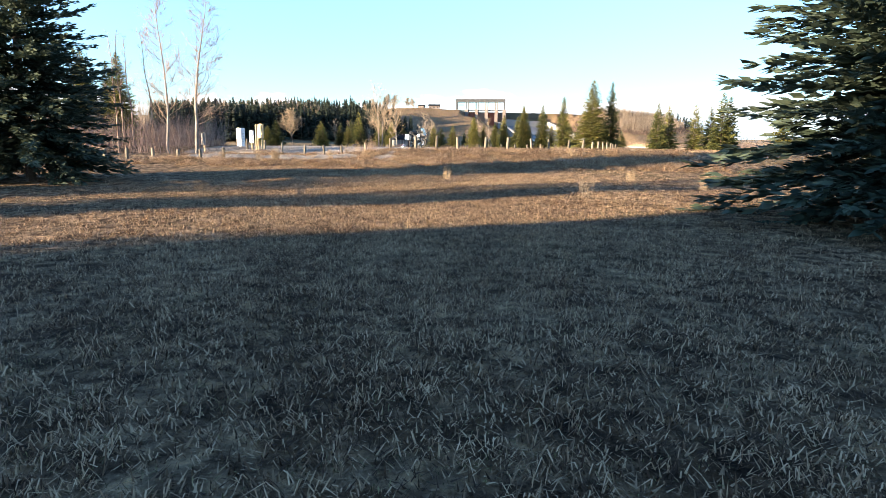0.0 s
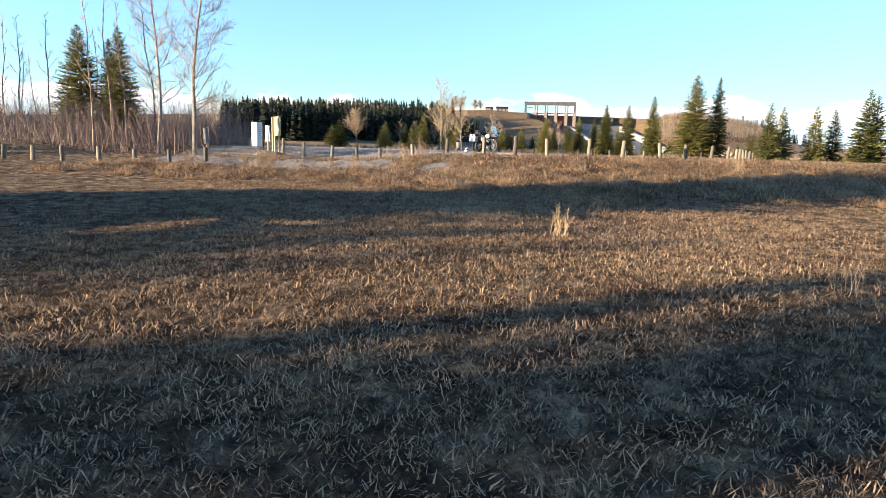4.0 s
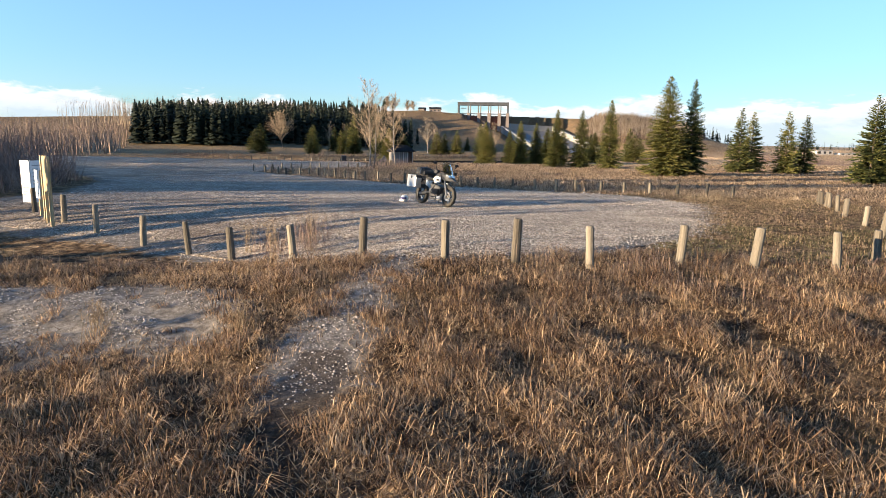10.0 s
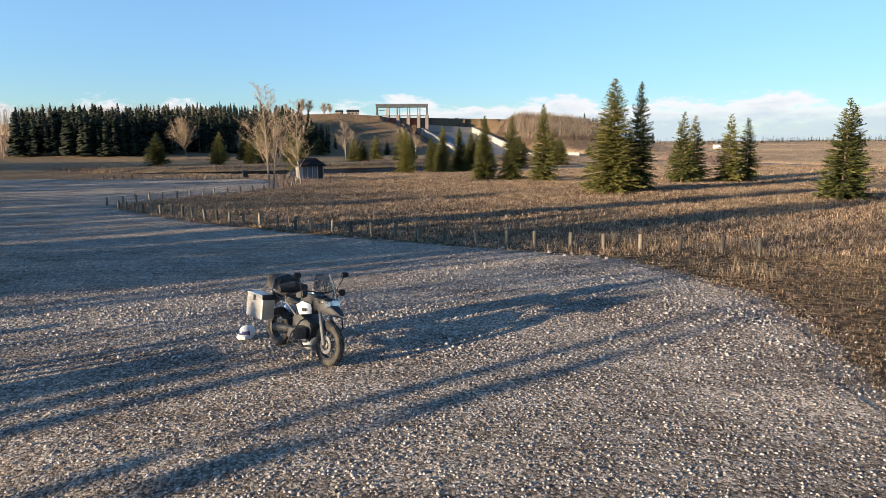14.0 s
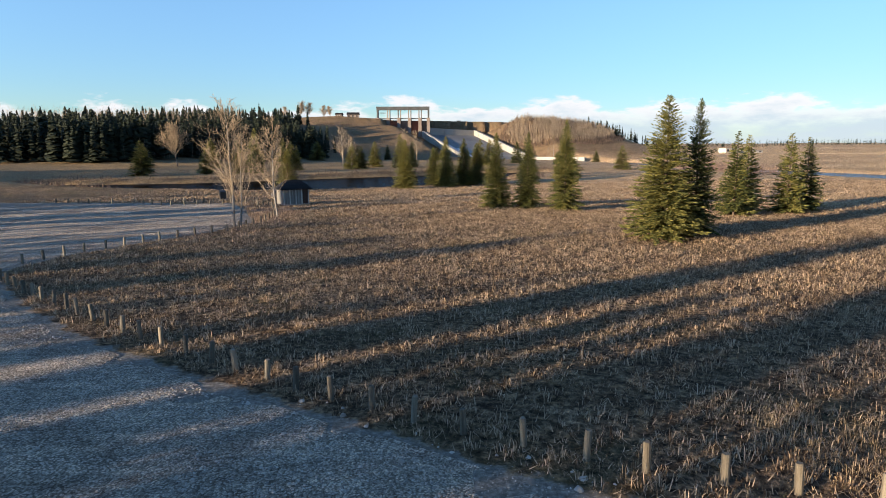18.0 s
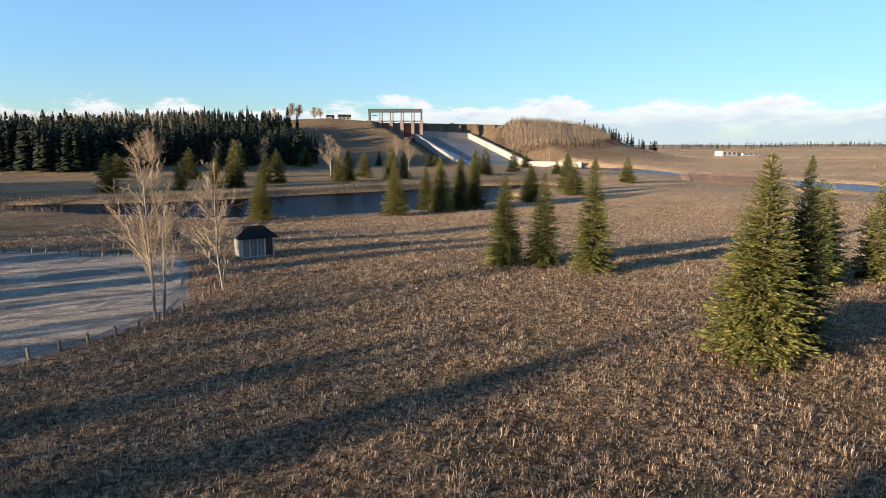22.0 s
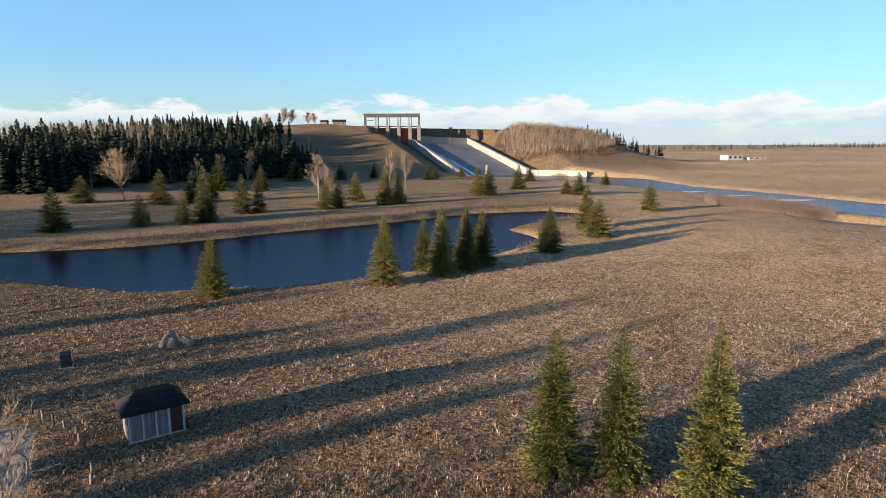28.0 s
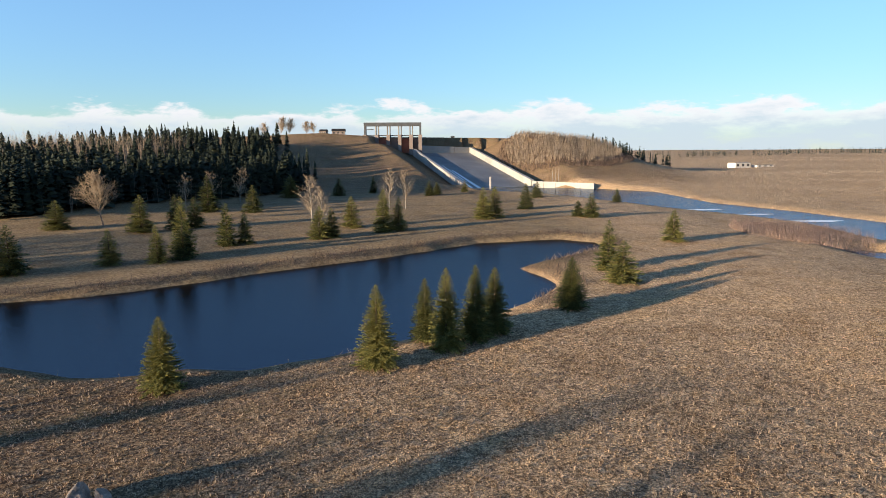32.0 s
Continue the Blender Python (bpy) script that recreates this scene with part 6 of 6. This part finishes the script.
for s in (-1, 1):
    part("side_panel", hull([(0.50, s * 0.23, 0.97), (0.55, s * 0.22, 0.80), (0.24, s * 0.27, 0.74), (0.12, s * 0.27, 0.90), (0.30, s * 0.275, 0.99), (0.5, s * 0.20, 0.9), (0.15, s * 0.22, 0.82)]), M["white"], bike, "white tank panel")
    part("side_grille", hull([(0.44, s * 0.268, 0.90), (0.30, s * 0.285, 0.88), (0.33, s * 0.285, 0.80), (0.45, s * 0.262, 0.83), (0.38, s * 0.25, 0.86)]), M["black"], bike)
    part("cylinder_head", hull([(0.16, s * 0.20, 0.36), (0.40, s * 0.20, 0.36), (0.16, s * 0.20, 0.56), (0.40, s * 0.20, 0.56), (0.19, s * 0.44, 0.39), (0.38, s * 0.44, 0.39), (0.19, s * 0.43, 0.55), (0.38, s * 0.43, 0.55)]), M["engine"], bike, "grey ribbed cylinder head")
    part("crash_bar", tubed([(0.44, s * 0.16, 0.76), (0.50, s * 0.40, 0.70), (0.42, s * 0.50, 0.50), (0.26, s * 0.46, 0.30), (0.12, s * 0.18, 0.26)], 0.014, 8), M["engine"], bike)
    part("exhaust_header", tubed([(0.40, s * 0.34, 0.38), (0.46, s * 0.30, 0.27), (0.20, s * 0.16, 0.20), (-0.20, s * 0.12, 0.22)], 0.022, 8), M["engine"], bike)
    part("footpeg", tubed([(-0.18, s * 0.14, 0.36), (-0.18, s * 0.27, 0.36)], 0.014, 6), M["black"], bike)
    part("rear_frame", tubed([(0.02, s * 0.13, 0.62), (-0.36, s * 0.13, 0.82), (-0.78, s * 0.12, 0.90)], 0.015, 8), M["grey"], bike)
part("engine_block", hull(mirrored([(0.42, 0.17, 0.32), (0.45, 0.17, 0.62), (-0.10, 0.17, 0.28), (-0.12, 0.16, 0.66), (0.1, 0.18, 0.72)])), M["engine"], bike)
part("skid_plate", hull(mirrored([(0.52, 0.12, 0.42), (0.46, 0.14, 0.20), (0.05, 0.14, 0.17), (0.05, 0.15, 0.22), (0.48, 0.14, 0.26)])), M["alu"], bike, "aluminium skid plate")
part("rider_seat", hull(mirrored([(0.06, 0.11, 0.90), (0.02, 0.17, 0.86), (-0.36, 0.17, 0.86), (-0.36, 0.16, 0.94), (-0.05, 0.14, 0.91), (0.0, 0.08, 0.84), (-0.36, 0.14, 0.82)])), M["olive"], bike, "two-tone rider's seat")
part("pillion_seat", hull(mirrored([(-0.37, 0.16, 0.96), (-0.37, 0.16, 0.88), (-0.80, 0.15, 0.95), (-0.80, 0.13, 1.01), (-0.40, 0.14, 1.0)])), M["seat"], bike)
part("swingarm", tubed([(-0.06, -0.09, 0.42), (-0.40, -0.11, 0.39), (-0.75, -0.10, 0.335)], [0.06, 0.055, 0.07], 10), M["engine"], bike)
part("shock", tubed([(-0.12, 0, 0.40), (-0.22, 0, 0.78)], 0.045, 10), M["black"], bike)
part("rear_mudguard", hull(mirrored([(-0.82, 0.09, 0.92), (-1.10, 0.08, 0.66), (-1.12, 0.07, 0.70), (-0.8, 0.08, 0.86)])), M["black"], bike)
part("tail_lamp", boxed(-0.99, -0.95, -0.07, 0.07, 0.86, 0.92, 0.01), M["rust"], bike, "red tail lamp")
part("rack", tubed([(-0.55, 0.14, 1.0), (-1.0, 0.14, 1.02), (-1.0, -0.14, 1.02), (-0.55, -0.14, 1.0)], 0.011, 6), M["black"], bike)
part("silencer", tubed([(-0.42, 0.22, 0.42), (-0.55, 0.235, 0.46), (-0.98, 0.25, 0.62), (-1.02, 0.25, 0.635)], [0.04, 0.062, 0.065, 0.05], 14), M["chrome"], bike, "bright steel silencer")
part("side_stand", tubed([(0.0, 0.14, 0.30), (-0.06, 0.27, 0.02)], 0.012, 6), M["black"], bike)
for s in (-1, 1):
    y0, y1 = sorted((s * 0.29, s * 0.53))
    pan = part("pannier", boxed(-1.04, -0.50, y0, y1, 0.52, 0.90, 0.02), M["alu"], bike, "square aluminium pannier")
    part("pannier_lid", boxed(-1.05, -0.49, y0 - 0.006, y1 + 0.006, 0.90, 0.945, 0.012), M["alu"], pan)
    for cx in (-1.035, -0.505):
        part("corner_cap", boxed(cx - 0.016, cx + 0.016, y0 - 0.008, y1 + 0.008, 0.86, 0.95, 0.008), M["black"], pan)
    part("latch", boxed(-0.80, -0.74, (y1 if s > 0 else y0) - 0.012, (y1 if s > 0 else y0) + 0.012, 0.82, 0.92, 0.004), M["black"], pan)
bag = hull([(-0.52, 0.24, 1.02), (-0.52, -0.24, 1.02), (-0.98, 0.25, 1.03), (-0.98, -0.25, 1.03), (-0.55, 0.2, 1.22), (-0.55, -0.2, 1.22), (-0.95, 0.21, 1.25), (-0.95, -0.21, 1.25), (-0.75, 0.0, 1.28)])
lug = part("duffel_bag", bag, M["bag"], bike, "black duffel bag strapped on the rack")
part("strap", tubed([(-0.66, 0.28, 1.0), (-0.66, 0.24, 1.22), (-0.66, 0, 1.285), (-0.66, -0.24, 1.22), (-0.66, -0.28, 1.0)], 0.014, 6), M["grey"], lug)
part("rolled_jacket", tubed([(-0.46, 0.26, 1.06), (-0.44, 0, 1.10), (-0.46, -0.26, 1.06)], [0.07, 0.10, 0.07], 10), M["bag"], bike, "rolled grey jacket")

helmet = thing("motorcycle_helmet", pose(-9.6, 48.2, ground(-9.6, 48.2) + 0.02, 0, 0, -120), "white full-face helmet with a violet visor, lying on the gravel", "helmet")
bm = bmesh.new()
bmesh.ops.create_uvsphere(bm, u_segments=24, v_segments=16, radius=1)
for v in bm.verts:
    z = v.co.z
    v.co = Vector((v.co.x * 0.165 + (0.035 if z < 0 and v.co.x > 0 else 0), v.co.y * 0.13, max(z, -0.82) * 0.14 + 0.115))
part("shell", bm, M["white"], helmet)
bm = bmesh.new()
bmesh.ops.create_uvsphere(bm, u_segments=24, v_segments=16, radius=1)
bmesh.ops.delete(bm, geom=[f for f in bm.faces if f.calc_center_median().x < 0.25 or abs(f.calc_center_median().z - 0.05) > 0.36], context="FACES")
for v in bm.verts:
    v.co = Vector((v.co.x * 0.172, v.co.y * 0.136, v.co.z * 0.145 + 0.12))
part("visor", bm, M["visor"], helmet, "tinted violet visor")
part("chin_bar", tubed([(0.02, 0.125, 0.05), (0.14, 0.09, 0.05), (0.185, 0, 0.05), (0.14, -0.09, 0.05), (0.02, -0.125, 0.05)], [0.03, 0.034, 0.036, 0.034, 0.03], 8), M["white"], helmet)


# ---- grass, weeds, stones ----
def blades(name, label, xs, ys, per, spread, low, high, width, lean, mat, seed, category="grass"):
    """Tufts of flat bent blades at the given places, joined."""
    rng = np.random.default_rng(seed)
    n = len(xs)
    big = rng.uniform(0.7, 1.3, n)
    bx = np.repeat(xs, per) + rng.normal(0, spread, n * per)
    by = np.repeat(ys, per) + rng.normal(0, spread, n * per)
    bz = height(bx, by) - 0.01
    L = rng.uniform(low, high, n * per) * np.repeat(big, per)
    a = rng.uniform(0, 2 * math.pi, n * per)
    k = np.abs(rng.normal(0, lean, n * per))
    d = np.stack([np.cos(a) * k, np.sin(a) * k, np.ones(n * per)], 1)
    d *= (L / np.linalg.norm(d, axis=1))[:, None]
    b = a + rng.uniform(0.8, 2.3, n * per)
    w = np.stack([np.cos(b), np.sin(b), np.zeros(n * per)], 1) * (width * rng.uniform(0.6, 1.3, n * per))[:, None]
    base = np.stack([bx, by, bz], 1)
    droop = d * 1.0
    droop[:, 2] *= -0.15
    mid = base + d * 0.55
    V = np.stack([base, mid + w * 0.75, mid + droop * 0.5, mid - w * 0.75], 1).reshape(-1, 3)
    F = np.arange(len(V)).reshape(-1, 4)
    return tagged(mesh_object(name, V, F, mat), label, category, kind="stuff")


def scatter(seed, n, x0, x1, y0, y1, keep=None, free=0.35):
    rng = np.random.default_rng(seed)
    x, y = rng.uniform(x0, x1, n), rng.uniform(y0, y1, n)
    k = bare(x, y) + 0.6 * trodden(x, y) + rng.normal(0, 0.16, n) < free
    if keep is not None:
        k &= keep(x, y, rng)
    return x[k], y[k]


def near_line(x, y, rng):
    """Thick round the camera's line, thinner away from it."""
    mid = np.interp(y, [0, 16, 36], [0, -3, -6])
    return rng.uniform(0, 1, len(x)) < np.exp(-(np.abs(x - mid) / 6.0) ** 2) + 0.12


def thatch(label, xs, ys, low, high, width, lean, mat, seed):
    """A mat of single fallen blades, joined."""
    rng = np.random.default_rng(seed)
    n = len(xs)
    a, k = rng.uniform(0, 2 * math.pi, n), np.abs(rng.normal(lean, lean * 0.5, n))
    d = np.stack([np.cos(a) * k, np.sin(a) * k, np.ones(n)], 1)
    d *= (rng.uniform(low, high, n) / np.linalg.norm(d, axis=1))[:, None]
    w = np.stack([-np.sin(a), np.cos(a), rng.uniform(-0.4, 0.4, n)], 1) * (width * rng.uniform(0.6, 1.4, n))[:, None]
    base = np.stack([xs, ys, height(xs, ys) - 0.004], 1)
    V = np.stack([base - w, base + w, base + d], 1).reshape(-1, 3)
    return tagged(mesh_object("grass_thatch", V, np.arange(len(V)).reshape(-1, 3), mat), label, "grass", kind="stuff")


def tussocks(label, xs, ys, per, spread, low, high, width, mat, seed, lean=0.75):
    """Clumps of long blades that fan out and hang over at the tip, joined."""
    rng = np.random.default_rng(seed)
    n = len(xs)
    big = np.repeat(rng.uniform(0.55, 1.4, n), per)
    m = n * per
    a = rng.uniform(0, 2 * math.pi, m)
    r = spread * np.sqrt(rng.uniform(0, 1, m)) * big
    bx, by = np.repeat(xs, per) + np.cos(a) * r, np.repeat(ys, per) + np.sin(a) * r
    a = a + rng.normal(0, 0.7, m)
    L, k = rng.uniform(low, high, m) * big, np.abs(rng.normal(lean, 0.35, m))
    out = np.stack([np.cos(a), np.sin(a), np.zeros(m)], 1)
    up = np.array([[0, 0, 1.0]])
    p0 = np.stack([bx, by, height(bx, by) - 0.01], 1)
    p1 = p0 + out * (0.32 * k * L)[:, None] + up * (0.62 * L)[:, None]
    p2 = p0 + out * (0.95 * k * L)[:, None] + up * (np.maximum(0.08, 1.0 - 0.72 * k) * L)[:, None]
    b = a + math.pi / 2 + rng.uniform(-0.6, 0.6, m)
    w = np.stack([np.cos(b), np.sin(b), rng.uniform(-0.3, 0.3, m)], 1) * (width * rng.uniform(0.6, 1.4, m))[:, None]
    V = np.stack([p0 - w, p0 + w, p1 + w * 0.85, p1 - w * 0.85, p2 + w * 0.15, p2 - w * 0.15], 1).reshape(-1, 3)
    F = (np.arange(m) * 6)[:, None, None] + np.array([[0, 1, 2, 3], [3, 2, 4, 5]])[None]
    return tagged(mesh_object("grass_tussocks", V, F.reshape(-1, 4), mat), label, "grass", kind="stuff")


x, y = scatter(41, 7000, -19, 9, 27.0, 38.6, lambda x, y, r: (outside(LOT, x, y) > 0.2) & (waves(x, y, 0.45) + 0.5 * waves(x, y, 1.4) > 0.0), 0.75)
tussocks("hanging tussocks of dry grass on the bank", x, y, 34, 0.10, 0.10, 0.27, 0.0036, M["tussock"], 41, 1.15)
x, y = scatter(42, 17000, -12, 10, 1.5, 28, near_line)
tussocks("low tussocks of dry grass in the meadow", x, y, 20, 0.10, 0.03, 0.085, 0.003, M["tussock"], 42, 1.35)
x, y = scatter(43, 15000, -32, 38, 58, 120, lambda x, y, r: outside(LOT, x, y) > 0.4)
tussocks("dry tussocks of the wide meadow", x, y, 14, 0.13, 0.14, 0.32, 0.009, M["straw"], 43)
x, y = scatter(44, 22000, -64, 90, 114, 190, lambda x, y, r: (outside(POND, x, y) > 5) & (outside(LOT, x, y) > 1))
tussocks("dry tussocks of the meadow above the pond", x, y, 7, 0.2, 0.16, 0.34, 0.022, M["straw"], 44)
x, y = scatter(21, 900000, -14, 10, 1.6, 30, lambda x, y, r: r.uniform(0, 1, len(x)) < np.exp(-((x - np.interp(y, [0, 16, 36], [0, -3, -6])) / 4.5) ** 2) + 0.08)
thatch("matted short dry grass of the meadow", x, y, 0.03, 0.09, 0.0052, 1.9, M["grass"], 21)
x, y = scatter(22, 260000, -18, 7, 28, 38.0, None, 0.6)
thatch("matted dry grass on the bank", x, y, 0.05, 0.16, 0.006, 1.6, M["grass"], 22)
x, y = scatter(23, 240000, -32, 34, 58, 130, lambda x, y, r: outside(LOT, x, y) > 0.3)
thatch("matted dry grass of the wide meadow", x, y, 0.10, 0.26, 0.012, 1.2, M["straw"], 23)
x, y = scatter(1, 52000, -18, 14, 1.5, 31, near_line)
blades("dry_grass", "short trampled dry grass of the meadow", x, y, 6, 0.05, 0.03, 0.085, 0.0036, 2.4, M["grass"], 1)
x, y = scatter(2, 34000, -18, 14, 0.8, 31, lambda x, y, r: near_line(x, y, r) & (waves(x, y, 3.3) > -0.1))
blades("green_grass", "patches of greenish grass in the meadow", x, y, 8, 0.06, 0.025, 0.07, 0.0034, 2.0, M["green"], 2)
x, y = scatter(3, 52000, -19, 8, 27.2, 37.6, lambda x, y, r: waves(x, y, 0.55) + 0.7 * waves(x, y, 1.9) + r.normal(0, 0.2, len(x)) > 0.18)
blades("dry_grass", "thick straw-coloured grass on the bank below the posts", x, y, 10, 0.07, 0.05, 0.2, 0.0042, 2.6, M["grass"], 3)
x, y = scatter(4, 1000, -18, 8, 29.5, 38.2, lambda x, y, r: outside(LOT, x, y) > 0, 0.8)
blades("tall_grass", "tall dry grass among the posts", x, y, 10, 0.06, 0.12, 0.34, 0.003, 0.7, M["tall"], 4)
x, y = scatter(5, 16000, -3, 14, 36, 62, lambda x, y, r: x > -2 + 0.12 * (y - 36), 0.75)
blades("dry_grass", "dry grass beside the lot", x, y, 8, 0.09, 0.07, 0.22, 0.006, 1.2, M["grass"], 5)
x, y = scatter(17, 9000, -2.5, 5, 36.5, 44, lambda x, y, r: (outside(LOT, x, y) > 0.4) & (waves(x, y, 0.8) > -0.2), 3.0)
blades("green_grass", "short greenish grass on the dirt beside the lot", x, y, 7, 0.08, 0.04, 0.13, 0.004, 1.3, M["green"], 17)
x, y = scatter(6, 2600, -1, 9, 37, 60, None, 0.8)
blades("green_grass", "greenish grass at the lot's edge", x, y, 9, 0.1, 0.06, 0.16, 0.006, 1.2, M["green"], 6)
x, y = scatter(7, 46000, -31, 34, 58, 128, lambda x, y, r: (outside(LOT, x, y) > 0.5) & (r.uniform(0, 1, len(x)) < 1.25 - (y - 58) / 95))
blades("dry_grass", "dry tussocky grass of the wide meadow", x, y, 6, 0.13, 0.08, 0.24, 0.010, 1.0, M["grass"], 7)
x, y = scatter(8, 1500, -28, 30, 58, 98, lambda x, y, r: (outside(LOT, x, y) > 0.4) & (waves(x, y, 8) > 0.15))
blades("tall_grass", "tufts of tall pale grass in the meadow", x, y, 14, 0.10, 0.25, 0.6, 0.006, 0.5, M["tall"], 8)
x, y = scatter(9, 700, -32, 7, 56, 84, lambda x, y, r: (outside(LOT, x, y) > 0.3) & (outside(LOT, x, y) < 2.6))
blades("tall_grass", "tall pale grass along the far posts", x, y, 14, 0.12, 0.2, 0.5, 0.006, 0.5, M["tall"], 9)
x, y = scatter(14, 900, -4, 12, 53, 64, lambda x, y, r: (outside(LOT, x, y) > 1.0) & (outside(LOT, x, y) < 7) & (waves(x, y, 2.2) > 0.0))
blades("tall_grass", "tall straw-coloured grass round the posts beyond the lot", x, y, 16, 0.14, 0.25, 0.65, 0.006, 0.45, M["tall"], 14)
x, y = scatter(15, 420, -14, 6, 35.0, 38.2, lambda x, y, r: waves(x, y, 1.3) > 0.1)
blades("red_stems", "russet weed stems standing among the posts", x, y, 10, 0.12, 0.25, 0.6, 0.003, 0.35, M["red_twig"], 15, "weeds")
x, y = scatter(16, 46, -11.2, -9.7, 38.6, 40.2, None, 2.0)
blades("red_stems", "tall russet weeds at the lot's edge behind the posts", x, y, 12, 0.18, 0.5, 1.25, 0.004, 0.22, M["red_twig"], 16, "weeds")
x, y = scatter(10, 260, -30, -20, 80, 118, lambda x, y, r: np.abs(outside(LOT, x, y) - 1.2) < 1.2)
blades("red_stems", "reddish stems along the lot's rim", x, y, 12, 0.2, 0.4, 1.0, 0.006, 0.25, M["red_twig"], 10, "weeds")

x, y = scatter(11, 26000, -34, 34, 116, 172, lambda x, y, r: outside(POND, x, y) > 5)
blades("dry_grass", "dry tussocky grass of the wide meadow", x, y, 4, 0.2, 0.12, 0.3, 0.016, 0.9, M["straw"], 11)


def weed(x, y, high, stalks, mat, seed, label, lean=0.28, thick=1.0):
    rng = np.random.default_rng(seed)
    bm = bmesh.new()
    for _ in range(stalks):
        a, k, L = rng.uniform(0, 6.28), abs(rng.normal(0, lean)), high * rng.uniform(0.5, 1.05)
        p = Vector((rng.normal(0, 0.07), rng.normal(0, 0.07), -0.03))
        tip = p + Vector((math.cos(a) * k, math.sin(a) * k, 1)).normalized() * L
        mid = p.lerp(tip, 0.55) + Vector((0, 0, 0.05 * L))
        tube(bm, [p, mid, tip], [0.002 * thick, 0.0016 * thick, 0.001 * thick], 3, cap=False)
        for _ in range(3):
            q = mid.lerp(tip, rng.uniform(0, 1))
            tube(bm, [q, q + Vector((rng.normal(0, 0.05), rng.normal(0, 0.05), rng.uniform(0.03, 0.10)))], [0.003, 0.001], 3, cap=False)
    t = thing("dry_weed", at(x, y), label, "weed", "dead weeds in the meadow")
    part("stalk_clump", bm, mat, t)


for i, (x, y, h, n) in enumerate([(-4.6, 12.3, 0.62, 60), (-2.6, 16.6, 0.4, 40), (1.5, 15.3, 0.5, 60), (0.1, 17.8, 0.4, 30), (-2.6, 20.4, 0.42, 44), (-2.1, 24.0, 0.5, 16), (-8.6, 18, 0.45, 30),
                                  (-12.4, 29.4, 0.7, 90), (-13.0, 31.0, 0.75, 90), (-13.9, 30.9, 0.7, 80), (-10.8, 33.2, 0.5, 60), (3.5, 21, 0.5, 40), (-10.8, 39.0, 1.1, 60), (-10.1, 39.5, 1.3, 60),
                                  (-11.8, 39.9, 1.0, 40), (-8.8, 33.3, 0.5, 40), (2.4, 33.5, 0.6, 50), (-15.5, 30.0, 0.6, 60), (-7.5, 13.5, 0.4, 34), (5.2, 18.8, 0.5, 40)]):
    weed(x, y, h, n if i > 6 else n // 2, M["tall"] if i > 6 or i == 4 else M["weed"], 100 + i, "clump of dead straw-coloured weed stalks", thick=3.2 if i == 4 else 1.0)


def stones(label, xs, ys, low, high, seed, lift=0.0, mat=None):
    """Angular stones half sunk into the ground, joined."""
    rng = np.random.default_rng(seed)
    n = len(xs)
    r = low + (high - low) * rng.uniform(0, 1, n) ** 2.5
    z = height(xs, ys) + lift
    a = rng.uniform(0, 6.28, n)
    V = []
    for k in range(5):
        t = a + k * 1.2566 + rng.uniform(-0.3, 0.3, n)
        V.append(np.stack([xs + np.cos(t) * r * rng.uniform(0.8, 1.2, n), ys + np.sin(t) * r * rng.uniform(0.8, 1.2, n), z - r * 0.15], 1))
    for k in range(3):
        t = a + k * 2.094 + rng.uniform(-0.4, 0.4, n)
        V.append(np.stack([xs + np.cos(t) * r * 0.55, ys + np.sin(t) * r * 0.55, z + r * rng.uniform(0.35, 0.8, n)], 1))
    V = np.stack(V, 1).reshape(-1, 3)
    tri = np.array([[5, 6, 7], [0, 1, 5], [1, 6, 5], [1, 2, 6], [2, 3, 6], [3, 7, 6], [3, 4, 7], [4, 5, 7], [4, 0, 5]])
    F = ((np.arange(n) * 8)[:, None, None] + tri[None]).reshape(-1, 3)
    return tagged(mesh_object("gravel_stones", V, F, mat or M["stones"]), label, "gravel", kind="stuff")


rng = np.random.default_rng(31)
x, y = rng.uniform(-22, 4, 170000), rng.uniform(35.5, 62, 170000)
k = (outside(LOT, x, y) < 0.3 + rng.normal(0, 0.35, len(x))) & (rng.uniform(0, 1, len(x)) < 1.15 - np.hypot(x + 4, (y - 41) * 0.8) / 17)
stones("pale crushed stones loose on the lot", x[k], y[k], 0.008, 0.028, 32, 0.02)
x, y = rng.uniform(-30, 2, 70000), rng.uniform(47, 78, 70000)
k = (outside(LOT, x, y) < -0.2) & (waves(x, y, 2.6) + rng.normal(0, 0.5, len(x)) > -0.1)
stones("coarser stones strewn over the lot", x[k], y[k], 0.018, 0.05, 35, 0.02)
x, y = rng.uniform(-19, -5.8, 60000), rng.uniform(26.5, 36.5, 60000)
k = (np.minimum(path_gap(x, y, PATH) - 0.42, outside(SWALE, x, y)) < rng.normal(-0.05, 0.22, len(x))) & (y > 30.3)
stones("pale stones on the path and in the swale", x[k], y[k], 0.006, 0.022, 33)
x, y = rng.uniform(-12, 4, 260), rng.uniform(55, 66, 260)
k = np.abs(outside(LOT, x, y)) < 1.0
stones("larger pale stones along the lot's rim", x[k], y[k], 0.04, 0.12, 34)
